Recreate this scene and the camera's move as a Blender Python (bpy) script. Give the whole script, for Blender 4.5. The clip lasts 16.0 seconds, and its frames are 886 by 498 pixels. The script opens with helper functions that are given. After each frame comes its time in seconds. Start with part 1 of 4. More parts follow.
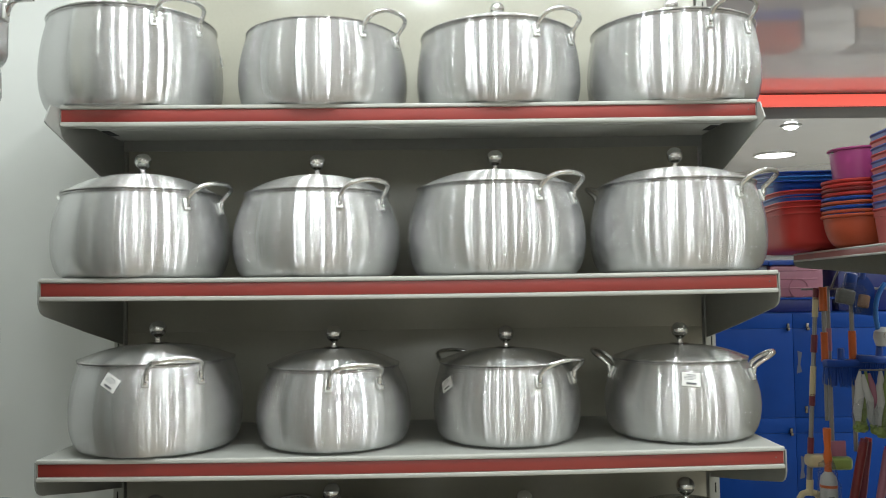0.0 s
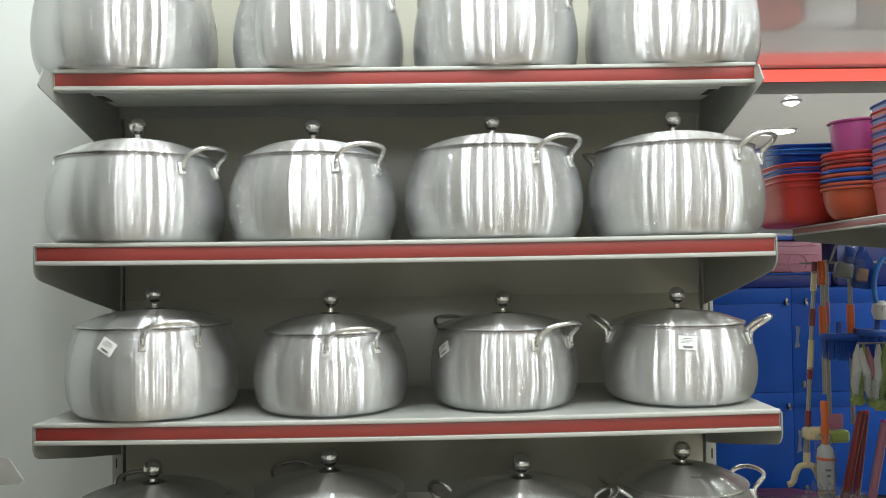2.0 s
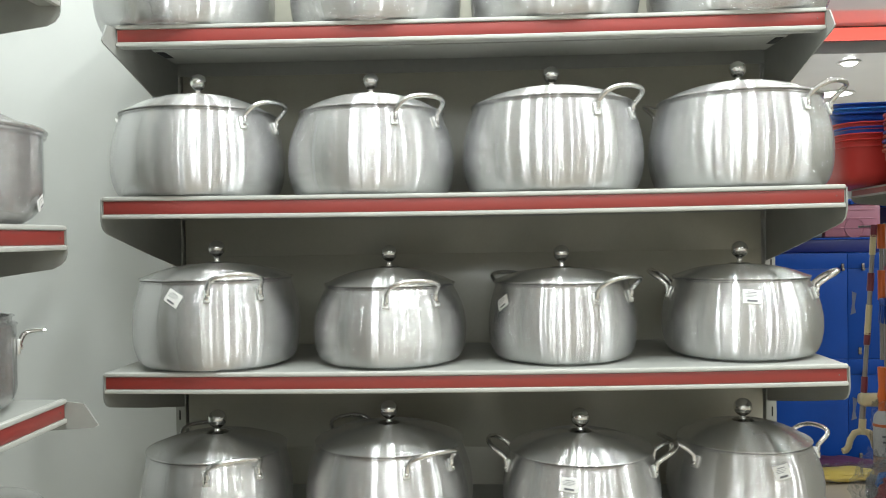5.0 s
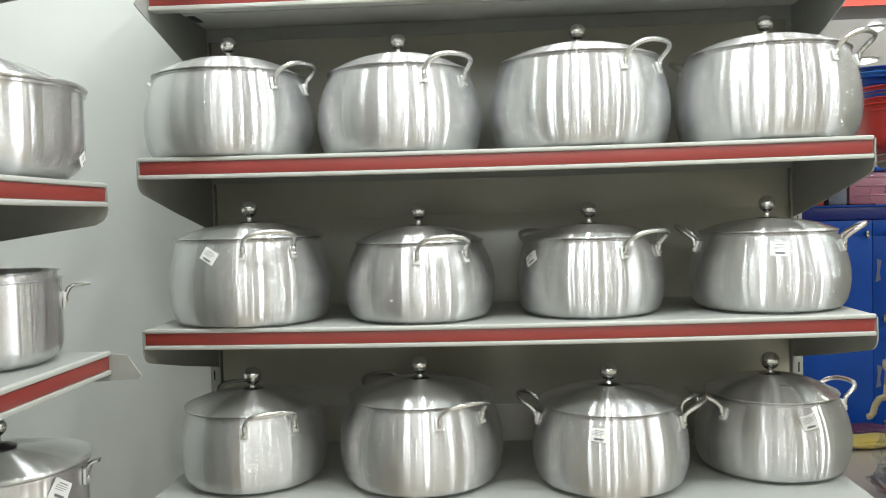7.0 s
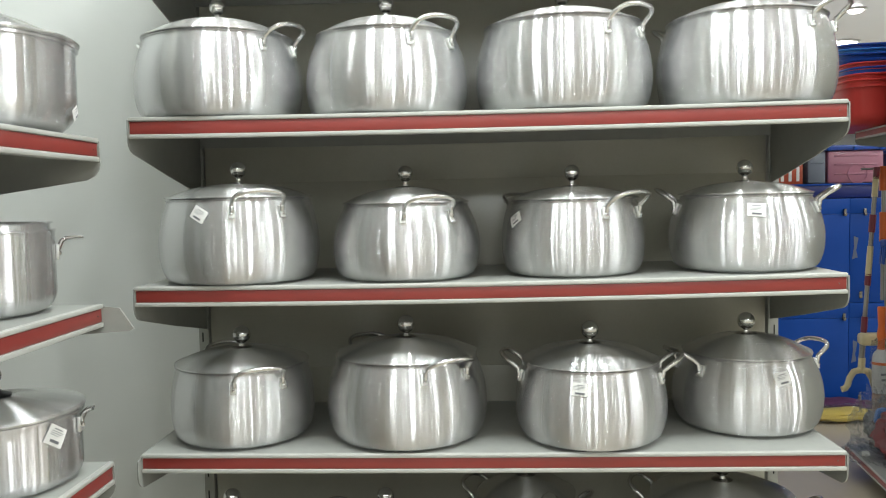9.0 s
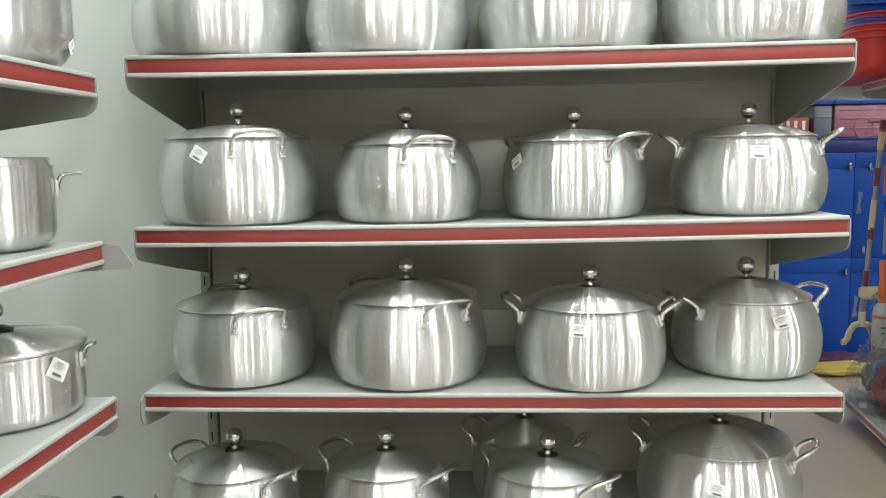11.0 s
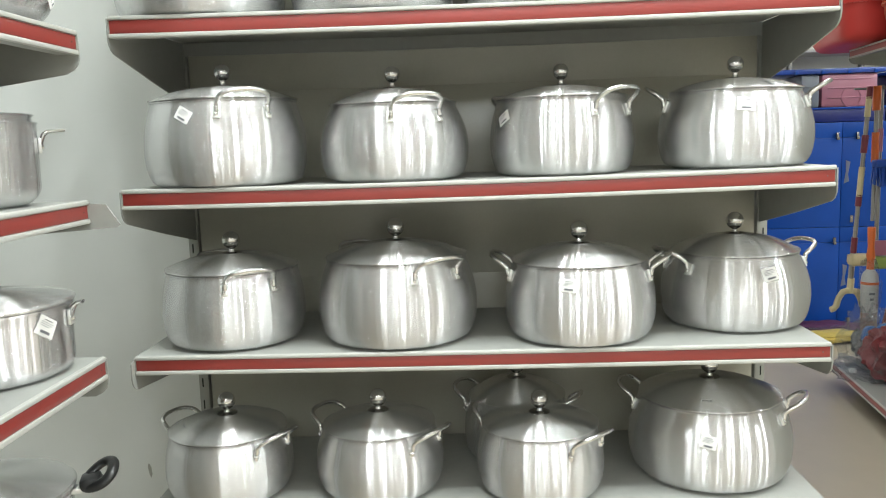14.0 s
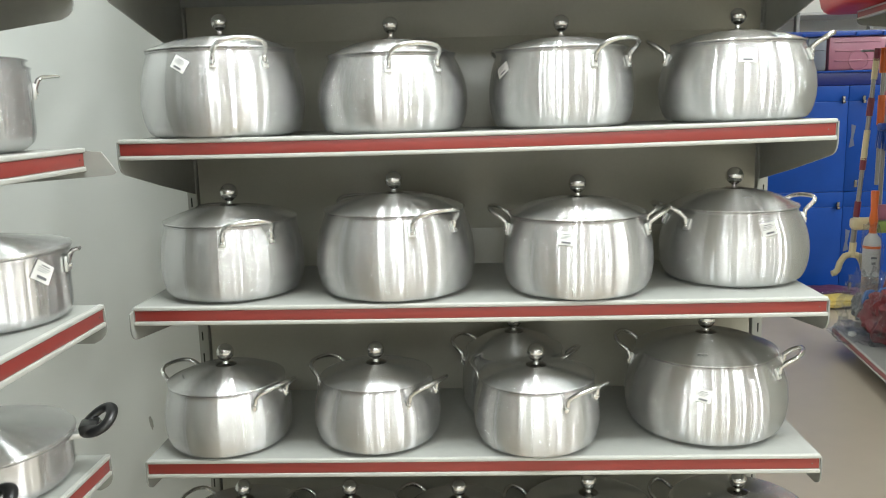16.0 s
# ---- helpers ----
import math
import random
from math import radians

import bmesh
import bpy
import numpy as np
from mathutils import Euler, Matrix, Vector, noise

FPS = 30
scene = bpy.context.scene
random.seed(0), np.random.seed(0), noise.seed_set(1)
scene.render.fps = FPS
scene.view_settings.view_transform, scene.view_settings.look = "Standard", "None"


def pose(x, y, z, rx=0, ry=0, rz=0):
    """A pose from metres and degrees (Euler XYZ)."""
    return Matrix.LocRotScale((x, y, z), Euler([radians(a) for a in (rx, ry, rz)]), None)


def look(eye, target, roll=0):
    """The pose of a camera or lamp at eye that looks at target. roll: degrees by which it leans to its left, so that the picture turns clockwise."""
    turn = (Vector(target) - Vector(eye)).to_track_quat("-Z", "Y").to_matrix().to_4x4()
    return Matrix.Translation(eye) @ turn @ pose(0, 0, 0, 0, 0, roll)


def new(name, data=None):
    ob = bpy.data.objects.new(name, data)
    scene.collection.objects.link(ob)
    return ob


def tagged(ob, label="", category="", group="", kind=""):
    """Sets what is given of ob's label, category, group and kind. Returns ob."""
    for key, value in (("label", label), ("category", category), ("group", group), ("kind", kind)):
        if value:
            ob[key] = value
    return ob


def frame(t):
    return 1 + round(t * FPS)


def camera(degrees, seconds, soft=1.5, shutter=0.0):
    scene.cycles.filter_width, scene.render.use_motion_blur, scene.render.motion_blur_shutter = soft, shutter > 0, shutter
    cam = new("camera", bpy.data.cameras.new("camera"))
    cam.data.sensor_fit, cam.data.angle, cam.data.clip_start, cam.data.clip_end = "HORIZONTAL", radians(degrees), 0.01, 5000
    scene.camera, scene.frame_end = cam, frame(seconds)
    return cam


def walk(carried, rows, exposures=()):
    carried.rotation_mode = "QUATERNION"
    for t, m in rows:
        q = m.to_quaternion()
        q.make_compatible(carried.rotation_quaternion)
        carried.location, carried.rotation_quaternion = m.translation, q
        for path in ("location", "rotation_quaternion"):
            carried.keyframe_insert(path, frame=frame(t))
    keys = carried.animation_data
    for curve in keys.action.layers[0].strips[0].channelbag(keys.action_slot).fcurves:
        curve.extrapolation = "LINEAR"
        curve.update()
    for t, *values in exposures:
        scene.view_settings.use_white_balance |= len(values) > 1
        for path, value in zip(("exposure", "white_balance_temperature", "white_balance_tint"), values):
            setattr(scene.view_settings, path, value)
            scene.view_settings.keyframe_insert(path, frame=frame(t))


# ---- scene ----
cam = camera(57.0, 16.0, soft=1.0)
PATH = [
    (0, (0.037, -1.327, 1.377), (0.061, 0.67, 1.47), -0.7),
    (0.5, (0.036, -1.326, 1.375), (0.057, 0.672, 1.456), -0.7),
    (1, (0.04, -1.322, 1.367), (0.064, 0.676, 1.437), -1.0),
    (1.5, (0.041, -1.321, 1.363), (0.065, 0.678, 1.43), -1.2),
    (2, (0.042, -1.322, 1.35), (0.066, 0.677, 1.395), -0.8),
    (2.5, (0.034, -1.321, 1.346), (0.008, 0.678, 1.369), -0.8),
    (3, (0.027, -1.319, 1.343), (-0.026, 0.68, 1.367), -0.4),
    (3.5, (0.019, -1.321, 1.339), (-0.073, 0.677, 1.348), -0.3),
    (3.7, (0.017, -1.321, 1.337), (-0.083, 0.677, 1.339), -0.2),
    (5.8, (0.009, -1.317, 1.309), (-0.064, 0.681, 1.268), -1.2),
    (6, (0.004, -1.322, 1.305), (-0.084, 0.676, 1.26), -1.0),
    (6.5, (-0.006, -1.333, 1.299), (-0.125, 0.663, 1.237), -0.9),
    (7, (-0.004, -1.341, 1.287), (-0.132, 0.653, 1.207), -1.5),
    (7.5, (-0.006, -1.355, 1.279), (-0.115, 0.64, 1.194), -1.8),
    (8, (-0.011, -1.365, 1.268), (-0.11, 0.63, 1.163), -2.1),
    (8.5, (-0.012, -1.37, 1.259), (-0.102, 0.625, 1.145), -1.9),
    (9, (-0.008, -1.373, 1.249), (-0.096, 0.621, 1.126), -1.2),
    (9.5, (-0.006, -1.374, 1.238), (-0.094, 0.617, 1.076), -0.9),
    (11.8, (-0.003, -1.373, 1.209), (-0.113, 0.61, 0.981), -1.3),
    (12, (-0.007, -1.373, 1.205), (-0.114, 0.611, 0.98), -1.6),
    (12.5, (-0.007, -1.374, 1.198), (-0.106, 0.61, 0.96), -1.9),
    (13, (-0.001, -1.373, 1.187), (-0.069, 0.61, 0.936), -1.5),
    (13.5, (-0.002, -1.374, 1.182), (-0.078, 0.609, 0.93), -1.7),
    (14, (-0.001, -1.376, 1.175), (-0.077, 0.605, 0.911), -1.9),
    (14.5, (0.002, -1.375, 1.163), (-0.076, 0.6, 0.857), -1.8),
    (15, (0.007, -1.373, 1.157), (-0.075, 0.599, 0.831), -1.8),
    (15.5, (0.007, -1.376, 1.153), (-0.081, 0.593, 0.816), -1.3),
    (16, (0.009, -1.378, 1.15), (-0.078, 0.59, 0.806), -1.6),
]
walk(cam, [(t, look(eye, target, roll)) for t, eye, target, roll in PATH], [(0, -0.35), (1.5, -0.22), (3.5, 0.02), (7, 0.10), (9, 0.09), (12.5, 0.47), (16, 0.52)])

# ---------------------------------------------------------------- world and light
world = bpy.data.worlds.new("shop_world")
world.use_nodes = True
world.node_tree.nodes["Background"].inputs[0].default_value = (0.75, 0.85, 0.8, 1)
world.node_tree.nodes["Background"].inputs[1].default_value = 0.05
scene.world = world

CEIL = 2.62


# ---------------------------------------------------------------- materials
def nodes_of(name):
    m = bpy.data.materials.new(name)
    m.use_nodes = True
    nt = m.node_tree
    return m, nt, nt.nodes["Principled BSDF"]


def mottled(nt, bsdf, colour, spread, scale, detail=6.0, socket="Base Color", stretch=(1, 1, 1)):
    """Two scales of noise that shift a colour a little."""
    co = nt.nodes.new("ShaderNodeTexCoord")
    mp = nt.nodes.new("ShaderNodeMapping")
    mp.inputs["Scale"].default_value = stretch
    n1 = nt.nodes.new("ShaderNodeTexNoise")
    n1.inputs["Scale"].default_value = scale
    n1.inputs["Detail"].default_value = detail
    n2 = nt.nodes.new("ShaderNodeTexNoise")
    n2.inputs["Scale"].default_value = scale * 0.13
    n2.inputs["Detail"].default_value = 3
    add = nt.nodes.new("ShaderNodeMath")
    add.operation = "ADD"
    ramp = nt.nodes.new("ShaderNodeValToRGB")
    lo = [max(0.0, c * (1 - spread)) for c in colour]
    hi = [min(1.0, c * (1 + spread)) for c in colour]
    ramp.color_ramp.elements[0].position, ramp.color_ramp.elements[0].color = 0.3, (*lo, 1)
    ramp.color_ramp.elements[1].position, ramp.color_ramp.elements[1].color = 0.7, (*hi, 1)
    half = nt.nodes.new("ShaderNodeMath")
    half.operation = "MULTIPLY"
    half.inputs[1].default_value = 0.5
    nt.links.new(co.outputs["Object"], mp.inputs["Vector"])
    nt.links.new(mp.outputs[0], n1.inputs["Vector"])
    nt.links.new(mp.outputs[0], n2.inputs["Vector"])
    nt.links.new(n1.outputs["Fac"], add.inputs[0])
    nt.links.new(n2.outputs["Fac"], add.inputs[1])
    nt.links.new(add.outputs[0], half.inputs[0])
    nt.links.new(half.outputs[0], ramp.inputs["Fac"])
    nt.links.new(ramp.outputs["Color"], bsdf.inputs[socket])
    return n1, n2, mp


def bumped(nt, bsdf, source, strength, distance):
    b = nt.nodes.new("ShaderNodeBump")
    b.inputs["Strength"].default_value = strength
    b.inputs["Distance"].default_value = distance
    nt.links.new(source.outputs["Fac"], b.inputs["Height"])
    nt.links.new(b.outputs[0], bsdf.inputs["Normal"])


def surface(name, colour, rough, metal=0.0, spread=0.06, scale=40, bump=0.0, coat=0.0, distance=0.001, stretch=(1, 1, 1)):
    m, nt, b = nodes_of(name)
    n1, _, _ = mottled(nt, b, colour, spread, scale, stretch=stretch)
    b.inputs["Roughness"].default_value = rough
    b.inputs["Metallic"].default_value = metal
    b.inputs["Coat Weight"].default_value = coat
    if bump:
        bumped(nt, b, n1, bump, distance)
    return m


def spun_metal(name, colour, rough, stretch_, matt, wave=0.0005, often=13.0):
    """Spun aluminium: fine grooves run round the axis, so that lights smear across them, up and down."""
    m, nt, b = nodes_of(name)
    n1, n2, mp = mottled(nt, b, colour, 0.012, 11, stretch=(1, 1, 60))
    b.inputs["Metallic"].default_value = 1.0
    b.inputs["Roughness"].default_value = 0.85
    ramp = b.inputs["Base Color"].links[0].from_socket
    tan = nt.nodes.new("ShaderNodeTangent")
    tan.direction_type, tan.axis = "RADIAL", "Z"
    # grooves that can just be told apart
    co = nt.nodes.new("ShaderNodeTexCoord")
    far = nt.nodes.new("ShaderNodeVectorMath")
    far.operation = "LENGTH"
    nt.links.new(co.outputs["Object"], far.inputs[0])
    ring = nt.nodes.new("ShaderNodeTexNoise")
    ring.noise_dimensions = "1D"
    ring.inputs["Scale"].default_value = 900.0
    ring.inputs["Detail"].default_value = 3.0
    nt.links.new(far.outputs["Value"], ring.inputs["W"])
    tone = nt.nodes.new("ShaderNodeMapRange")
    tone.inputs["To Min"].default_value, tone.inputs["To Max"].default_value = 0.94, 1.04
    nt.links.new(ring.outputs["Fac"], tone.inputs["Value"])
    mul = nt.nodes.new("ShaderNodeVectorMath")
    mul.operation = "SCALE"
    nt.links.new(ramp, mul.inputs[0])
    nt.links.new(tone.outputs[0], mul.inputs["Scale"])
    gl = nt.nodes.new("ShaderNodeBsdfAnisotropic")
    gl.distribution = "MULTI_GGX"
    gl.inputs["Anisotropy"].default_value = stretch_
    rr = nt.nodes.new("ShaderNodeMapRange")
    rr.inputs["To Min"].default_value, rr.inputs["To Max"].default_value = rough - 0.008, rough + 0.008
    nt.links.new(n2.outputs["Fac"], rr.inputs["Value"])
    nt.links.new(rr.outputs[0], gl.inputs["Roughness"])
    nt.links.new(tan.outputs[0], gl.inputs["Tangent"])
    nt.links.new(mul.outputs[0], gl.inputs["Color"])
    # the wall is not quite round: shallow upright ripples left by the spinning lathe
    flat = nt.nodes.new("ShaderNodeVectorMath")
    flat.operation = "MULTIPLY"
    flat.inputs[1].default_value = (1, 1, 0)
    nt.links.new(co.outputs["Object"], flat.inputs[0])
    unit = nt.nodes.new("ShaderNodeVectorMath")
    unit.operation = "NORMALIZE"
    nt.links.new(flat.outputs[0], unit.inputs[0])
    info = nt.nodes.new("ShaderNodeObjectInfo")
    shift = nt.nodes.new("ShaderNodeMath")
    shift.operation = "MULTIPLY"
    shift.inputs[1].default_value = 40.0
    nt.links.new(info.outputs["Random"], shift.inputs[0])
    turned = nt.nodes.new("ShaderNodeVectorMath")
    turned.operation = "ADD"
    nt.links.new(unit.outputs[0], turned.inputs[0])
    nt.links.new(shift.outputs[0], turned.inputs[1])
    ripple = nt.nodes.new("ShaderNodeTexNoise")
    ripple.inputs["Scale"].default_value = often
    ripple.inputs["Detail"].default_value = 1.0
    ripple.inputs["Roughness"].default_value = 0.5
    nt.links.new(turned.outputs[0], ripple.inputs["Vector"])
    bump = nt.nodes.new("ShaderNodeBump")
    bump.inputs["Strength"].default_value = 1.0
    bump.inputs["Distance"].default_value = wave
    nt.links.new(ripple.outputs["Fac"], bump.inputs["Height"])
    nt.links.new(bump.outputs[0], gl.inputs["Normal"])
    # part of the surface is matt from handling
    both = nt.nodes.new("ShaderNodeMixShader")
    both.inputs[0].default_value = matt
    nt.links.new(gl.outputs[0], both.inputs[1])
    nt.links.new(b.outputs[0], both.inputs[2])
    nt.links.new(both.outputs[0], nt.nodes["Material Output"].inputs[0])
    return m


def glowing(name, colour, strength):
    m, nt, b = nodes_of(name)
    b.inputs["Base Color"].default_value = (*colour, 1)
    b.inputs["Emission Color"].default_value = (*colour, 1)
    b.inputs["Emission Strength"].default_value = strength
    return m


def film_material(name, colour, gloss, rough):
    """Thin clear plastic film: mostly see-through, with glossy creases."""
    m, nt, b = nodes_of(name)
    n = nt.nodes.new("ShaderNodeTexNoise")
    n.inputs["Scale"].default_value = 38.0
    n.inputs["Detail"].default_value = 3.0
    n.inputs["Distortion"].default_value = 1.5
    b.inputs["Base Color"].default_value = (*colour, 1)
    b.inputs["Roughness"].default_value = rough
    b.inputs["Coat Weight"].default_value = 0.6
    b.inputs["Coat Roughness"].default_value = 0.05
    b.inputs["Coat IOR"].default_value = 2.2
    bumped(nt, b, n, 1.0, 0.02)
    clear = nt.nodes.new("ShaderNodeBsdfTransparent")
    clear.inputs[0].default_value = (0.94, 0.95, 0.96, 1)
    both = nt.nodes.new("ShaderNodeMixShader")
    both.inputs[0].default_value = gloss
    nt.links.new(clear.outputs[0], both.inputs[1])
    nt.links.new(b.outputs[0], both.inputs[2])
    nt.links.new(both.outputs[0], nt.nodes["Material Output"].inputs[0])
    return m


ALU = spun_metal("spun_aluminium", (0.81, 0.81, 0.81), 0.225, 0.91, 0.175, 0.0004)
ALU_BRIGHT = spun_metal("bright_aluminium", (0.84, 0.84, 0.85), 0.20, 0.88, 0.05, 0.0018, 9.0)
ALU_LID = spun_metal("spun_aluminium_lid", (0.80, 0.80, 0.79), 0.25, 0.87, 0.16, 0.0003)
CHROME = surface("polished_chrome", (0.78, 0.78, 0.77), 0.09, 1.0, 0.03, 60)
HAMMERED = surface("hammered_chrome", (0.80, 0.80, 0.79), 0.14, 1.0, 0.05, 190, 0.7, distance=0.0022)
CAST = surface("cast_aluminium", (0.80, 0.80, 0.78), 0.42, 1.0, 0.05, 90, 0.15)
DARK_CHROME = surface("dark_steel_washer", (0.25, 0.24, 0.22), 0.25, 1.0, 0.05, 60)
PAINT = surface("cream_powder_coat", (0.335, 0.338, 0.312), 0.42, 0.0, 0.06, 60, 0.06, distance=0.0004)
PANEL = surface("cream_back_panel", (0.43, 0.415, 0.345), 0.21, 0.0, 0.03, 200, 0.05, distance=0.0004)
POST = surface("grey_post_paint", (0.37, 0.37, 0.33), 0.4, 0.0, 0.05, 200, 0.05, distance=0.0004)
# grey of beam and screws; on the posts it paints the gap's shade
DARK_GREY = surface("dark_grey_and_gap_shade", (0.16, 0.16, 0.145), 0.5, 0.0, 0.06, 60)
# near-black, the shade inside slots and open ends put in as colour
SLOT = surface("opening_shade", (0.02, 0.02, 0.02), 0.8, 0.0, 0.1, 50)
RAIL = surface("white_price_rail", (0.49, 0.487, 0.45), 0.28, 0.0, 0.04, 60)
RED = surface("red_price_strip", (0.285, 0.034, 0.026), 0.38, 0.0, 0.14, 14, stretch=(0.4, 1, 1))
RED.node_tree.nodes["Principled BSDF"].inputs["Specular IOR Level"].default_value = 0.75
DOWN = glowing("downlight_diffuser", (0.95, 1.0, 0.98), 9.0)
WALL = surface("painted_wall", (0.74, 0.75, 0.72), 0.75, 0.0, 0.045, 7, 0.12, distance=0.002)
FLOOR = surface("beige_floor", (0.43, 0.375, 0.295), 0.28, 0.0, 0.05, 9, 0.03, distance=0.0006)
CEILING = surface("glossy_ceiling_film", (0.76, 0.73, 0.73), 0.22, 0.0, 0.05, 2, 0.05, coat=1.0, distance=0.004)
PAPER = surface("white_paper", (0.80, 0.79, 0.76), 0.5, 0.0, 0.03, 90)
INK = surface("printed_ink", (0.15, 0.15, 0.16), 0.6, 0.0, 0.1, 90)
BLACK = surface("black_bakelite", (0.012, 0.012, 0.012), 0.28, 0.0, 0.2, 60)
RED_GLOW = glowing("red_cove_light", (1.0, 0.16, 0.12), 0.9)
METAL_GREY = surface("grey_metal_pole", (0.30, 0.285, 0.27), 0.35, 0.8, 0.05, 60)
TORN = film_material("torn_paper", (0.6, 0.66, 0.80), 0.35, 0.4)
CLEAR = film_material("clear_plastic_film", (0.70, 0.71, 0.73), 0.11, 0.05)


def plastic(name, colour, rough=0.32, coat=0.15):
    return surface(name, colour, rough, 0.0, 0.09, 12, 0.05, coat)


BLUE = plastic("blue_plastic", (0.010, 0.058, 0.32))
BLUE_TRUNK = surface("blue_trunk_plastic", (0.006, 0.062, 0.330), 0.40, 0.0, 0.18, 5, 0.35, 0.0, 0.012)
BLUE_TRUNK.node_tree.nodes["Principled BSDF"].inputs["Specular IOR Level"].default_value = 0.22
PALE = plastic("pale_grey_plastic", (0.16, 0.18, 0.22))
NAVY = plastic("navy_plastic", (0.02, 0.03, 0.16))
BLUE_SKY = plastic("light_blue_plastic", (0.03, 0.17, 0.50))
TUB_RED = plastic("red_plastic", (0.47, 0.034, 0.028), 0.42, 0.0)
TUB_ORANGE = plastic("orange_red_plastic", (0.46, 0.075, 0.028), 0.42, 0.0)
MAGENTA = plastic("magenta_plastic", (0.40, 0.06, 0.22))
PINK = plastic("pink_plastic", (0.40, 0.16, 0.22))
ORANGE = plastic("orange_plastic", (0.62, 0.125, 0.018))
CREAM = plastic("cream_plastic", (0.58, 0.49, 0.29))
DARK_RED = plastic("dark_red_plastic", (0.20, 0.018, 0.02))
MAROON = plastic("maroon_plastic", (0.16, 0.02, 0.035))
WHITE = plastic("white_plastic", (0.58, 0.58, 0.56))
BOTTLE = plastic("milky_bottle", (0.52, 0.51, 0.49))
GREEN = plastic("green_plastic", (0.26, 0.34, 0.09))
YELLOW = plastic("yellow_plastic", (0.75, 0.55, 0.10))
PURPLE = surface("purple_mop_cloth", (0.075, 0.015, 0.065), 0.9, 0.0, 0.2, 60, 0.4)
RED_PACK = surface("red_printed_pack", (0.19, 0.022, 0.026), 0.5, 0.0, 0.35, 30, 0.4, distance=0.006)
CARTON = surface("brown_carton", (0.36, 0.22, 0.15), 0.8, 0.0, 0.08, 20)
GREYBOARD = surface("grey_shelf_metal", (0.22, 0.22, 0.21), 0.45, 0.3, 0.06, 60)


# ---------------------------------------------------------------- mesh helpers
def link_mesh(name, bm, mat, smooth=True, sharp=38):
    me = bpy.data.meshes.new(name)
    bmesh.ops.recalc_face_normals(bm, faces=bm.faces)
    for f in bm.faces:
        f.smooth = smooth
    if smooth:
        for e in bm.edges:
            if len(e.link_faces) == 2 and e.calc_face_angle(0) > radians(sharp):
                e.smooth = False
    bm.to_mesh(me)
    bm.free()
    me.materials.append(mat)
    return me


def part(name, bm, mat, parent=None, label="", at=None, smooth=True):
    """Links a bmesh as one mesh object under a thing or a part."""
    ob = new(name, link_mesh(name, bm, mat, smooth))
    if parent is not None:
        ob.parent = parent
    if at is not None:
        ob.matrix_basis = at
    if label:
        tagged(ob, label)
    return ob


def thing(name, m, label, category, group=""):
    ob = new(name)
    ob.empty_display_size = 0.05
    ob.matrix_basis = m
    return tagged(ob, label, category, group)


def lathe(profile, seg=72, bm=None, close=False):
    """Turns a profile of (radius, height) round z."""
    bm = bm or bmesh.new()
    rings = []
    for r, z in profile:
        if r < 1e-6:
            rings.append([bm.verts.new((0, 0, z))])
        else:
            rings.append([bm.verts.new((r * math.cos(2 * math.pi * k / seg), r * math.sin(2 * math.pi * k / seg), z)) for k in range(seg)])
    pairs = list(zip(rings, rings[1:])) + ([(rings[-1], rings[0])] if close else [])
    for a, b in pairs:
        for k in range(seg):
            j = (k + 1) % seg
            if len(a) == 1 and len(b) == 1:
                continue
            if len(a) == 1:
                bm.faces.new((a[0], b[k], b[j]))
            elif len(b) == 1:
                bm.faces.new((a[k], a[j], b[0]))
            else:
                bm.faces.new((a[k], a[j], b[j], b[k]))
    return bm


def block(size, at=(0, 0, 0), bevel=0.002, bm=None, turn=None, seg=2):
    """A box with rounded edges, centred at a place."""
    bm = bm or bmesh.new()
    got = bmesh.ops.create_cube(bm, size=1.0)
    vs = got["verts"]
    bmesh.ops.scale(bm, vec=size, verts=vs)
    if bevel:
        es = list({e for v in vs for e in v.link_edges})
        r = bmesh.ops.bevel(bm, geom=es, offset=bevel, segments=seg, affect="EDGES", profile=0.5)
        vs = list({v for f in r["faces"] for v in f.verts} | {v for v in vs if v.is_valid})
    if turn is not None:
        bmesh.ops.transform(bm, matrix=turn, verts=vs)
    bmesh.ops.translate(bm, vec=at, verts=vs)
    return bm


def slab(outline, thick, plane="x", bevel=0.0):
    """A flat plate from an outline of two coordinates, with thickness along an axis."""
    bm = bmesh.new()

    def p(a, b, c):
        return {"x": (c, a, b), "y": (a, c, b), "z": (a, b, c)}[plane]

    lo = [bm.verts.new(p(a, b, -thick / 2)) for a, b in outline]
    hi = [bm.verts.new(p(a, b, thick / 2)) for a, b in outline]
    n = len(outline)
    bm.faces.new(lo)
    bm.faces.new(hi[::-1])
    for k in range(n):
        bm.faces.new((lo[k], hi[k], hi[(k + 1) % n], lo[(k + 1) % n]))
    return bm


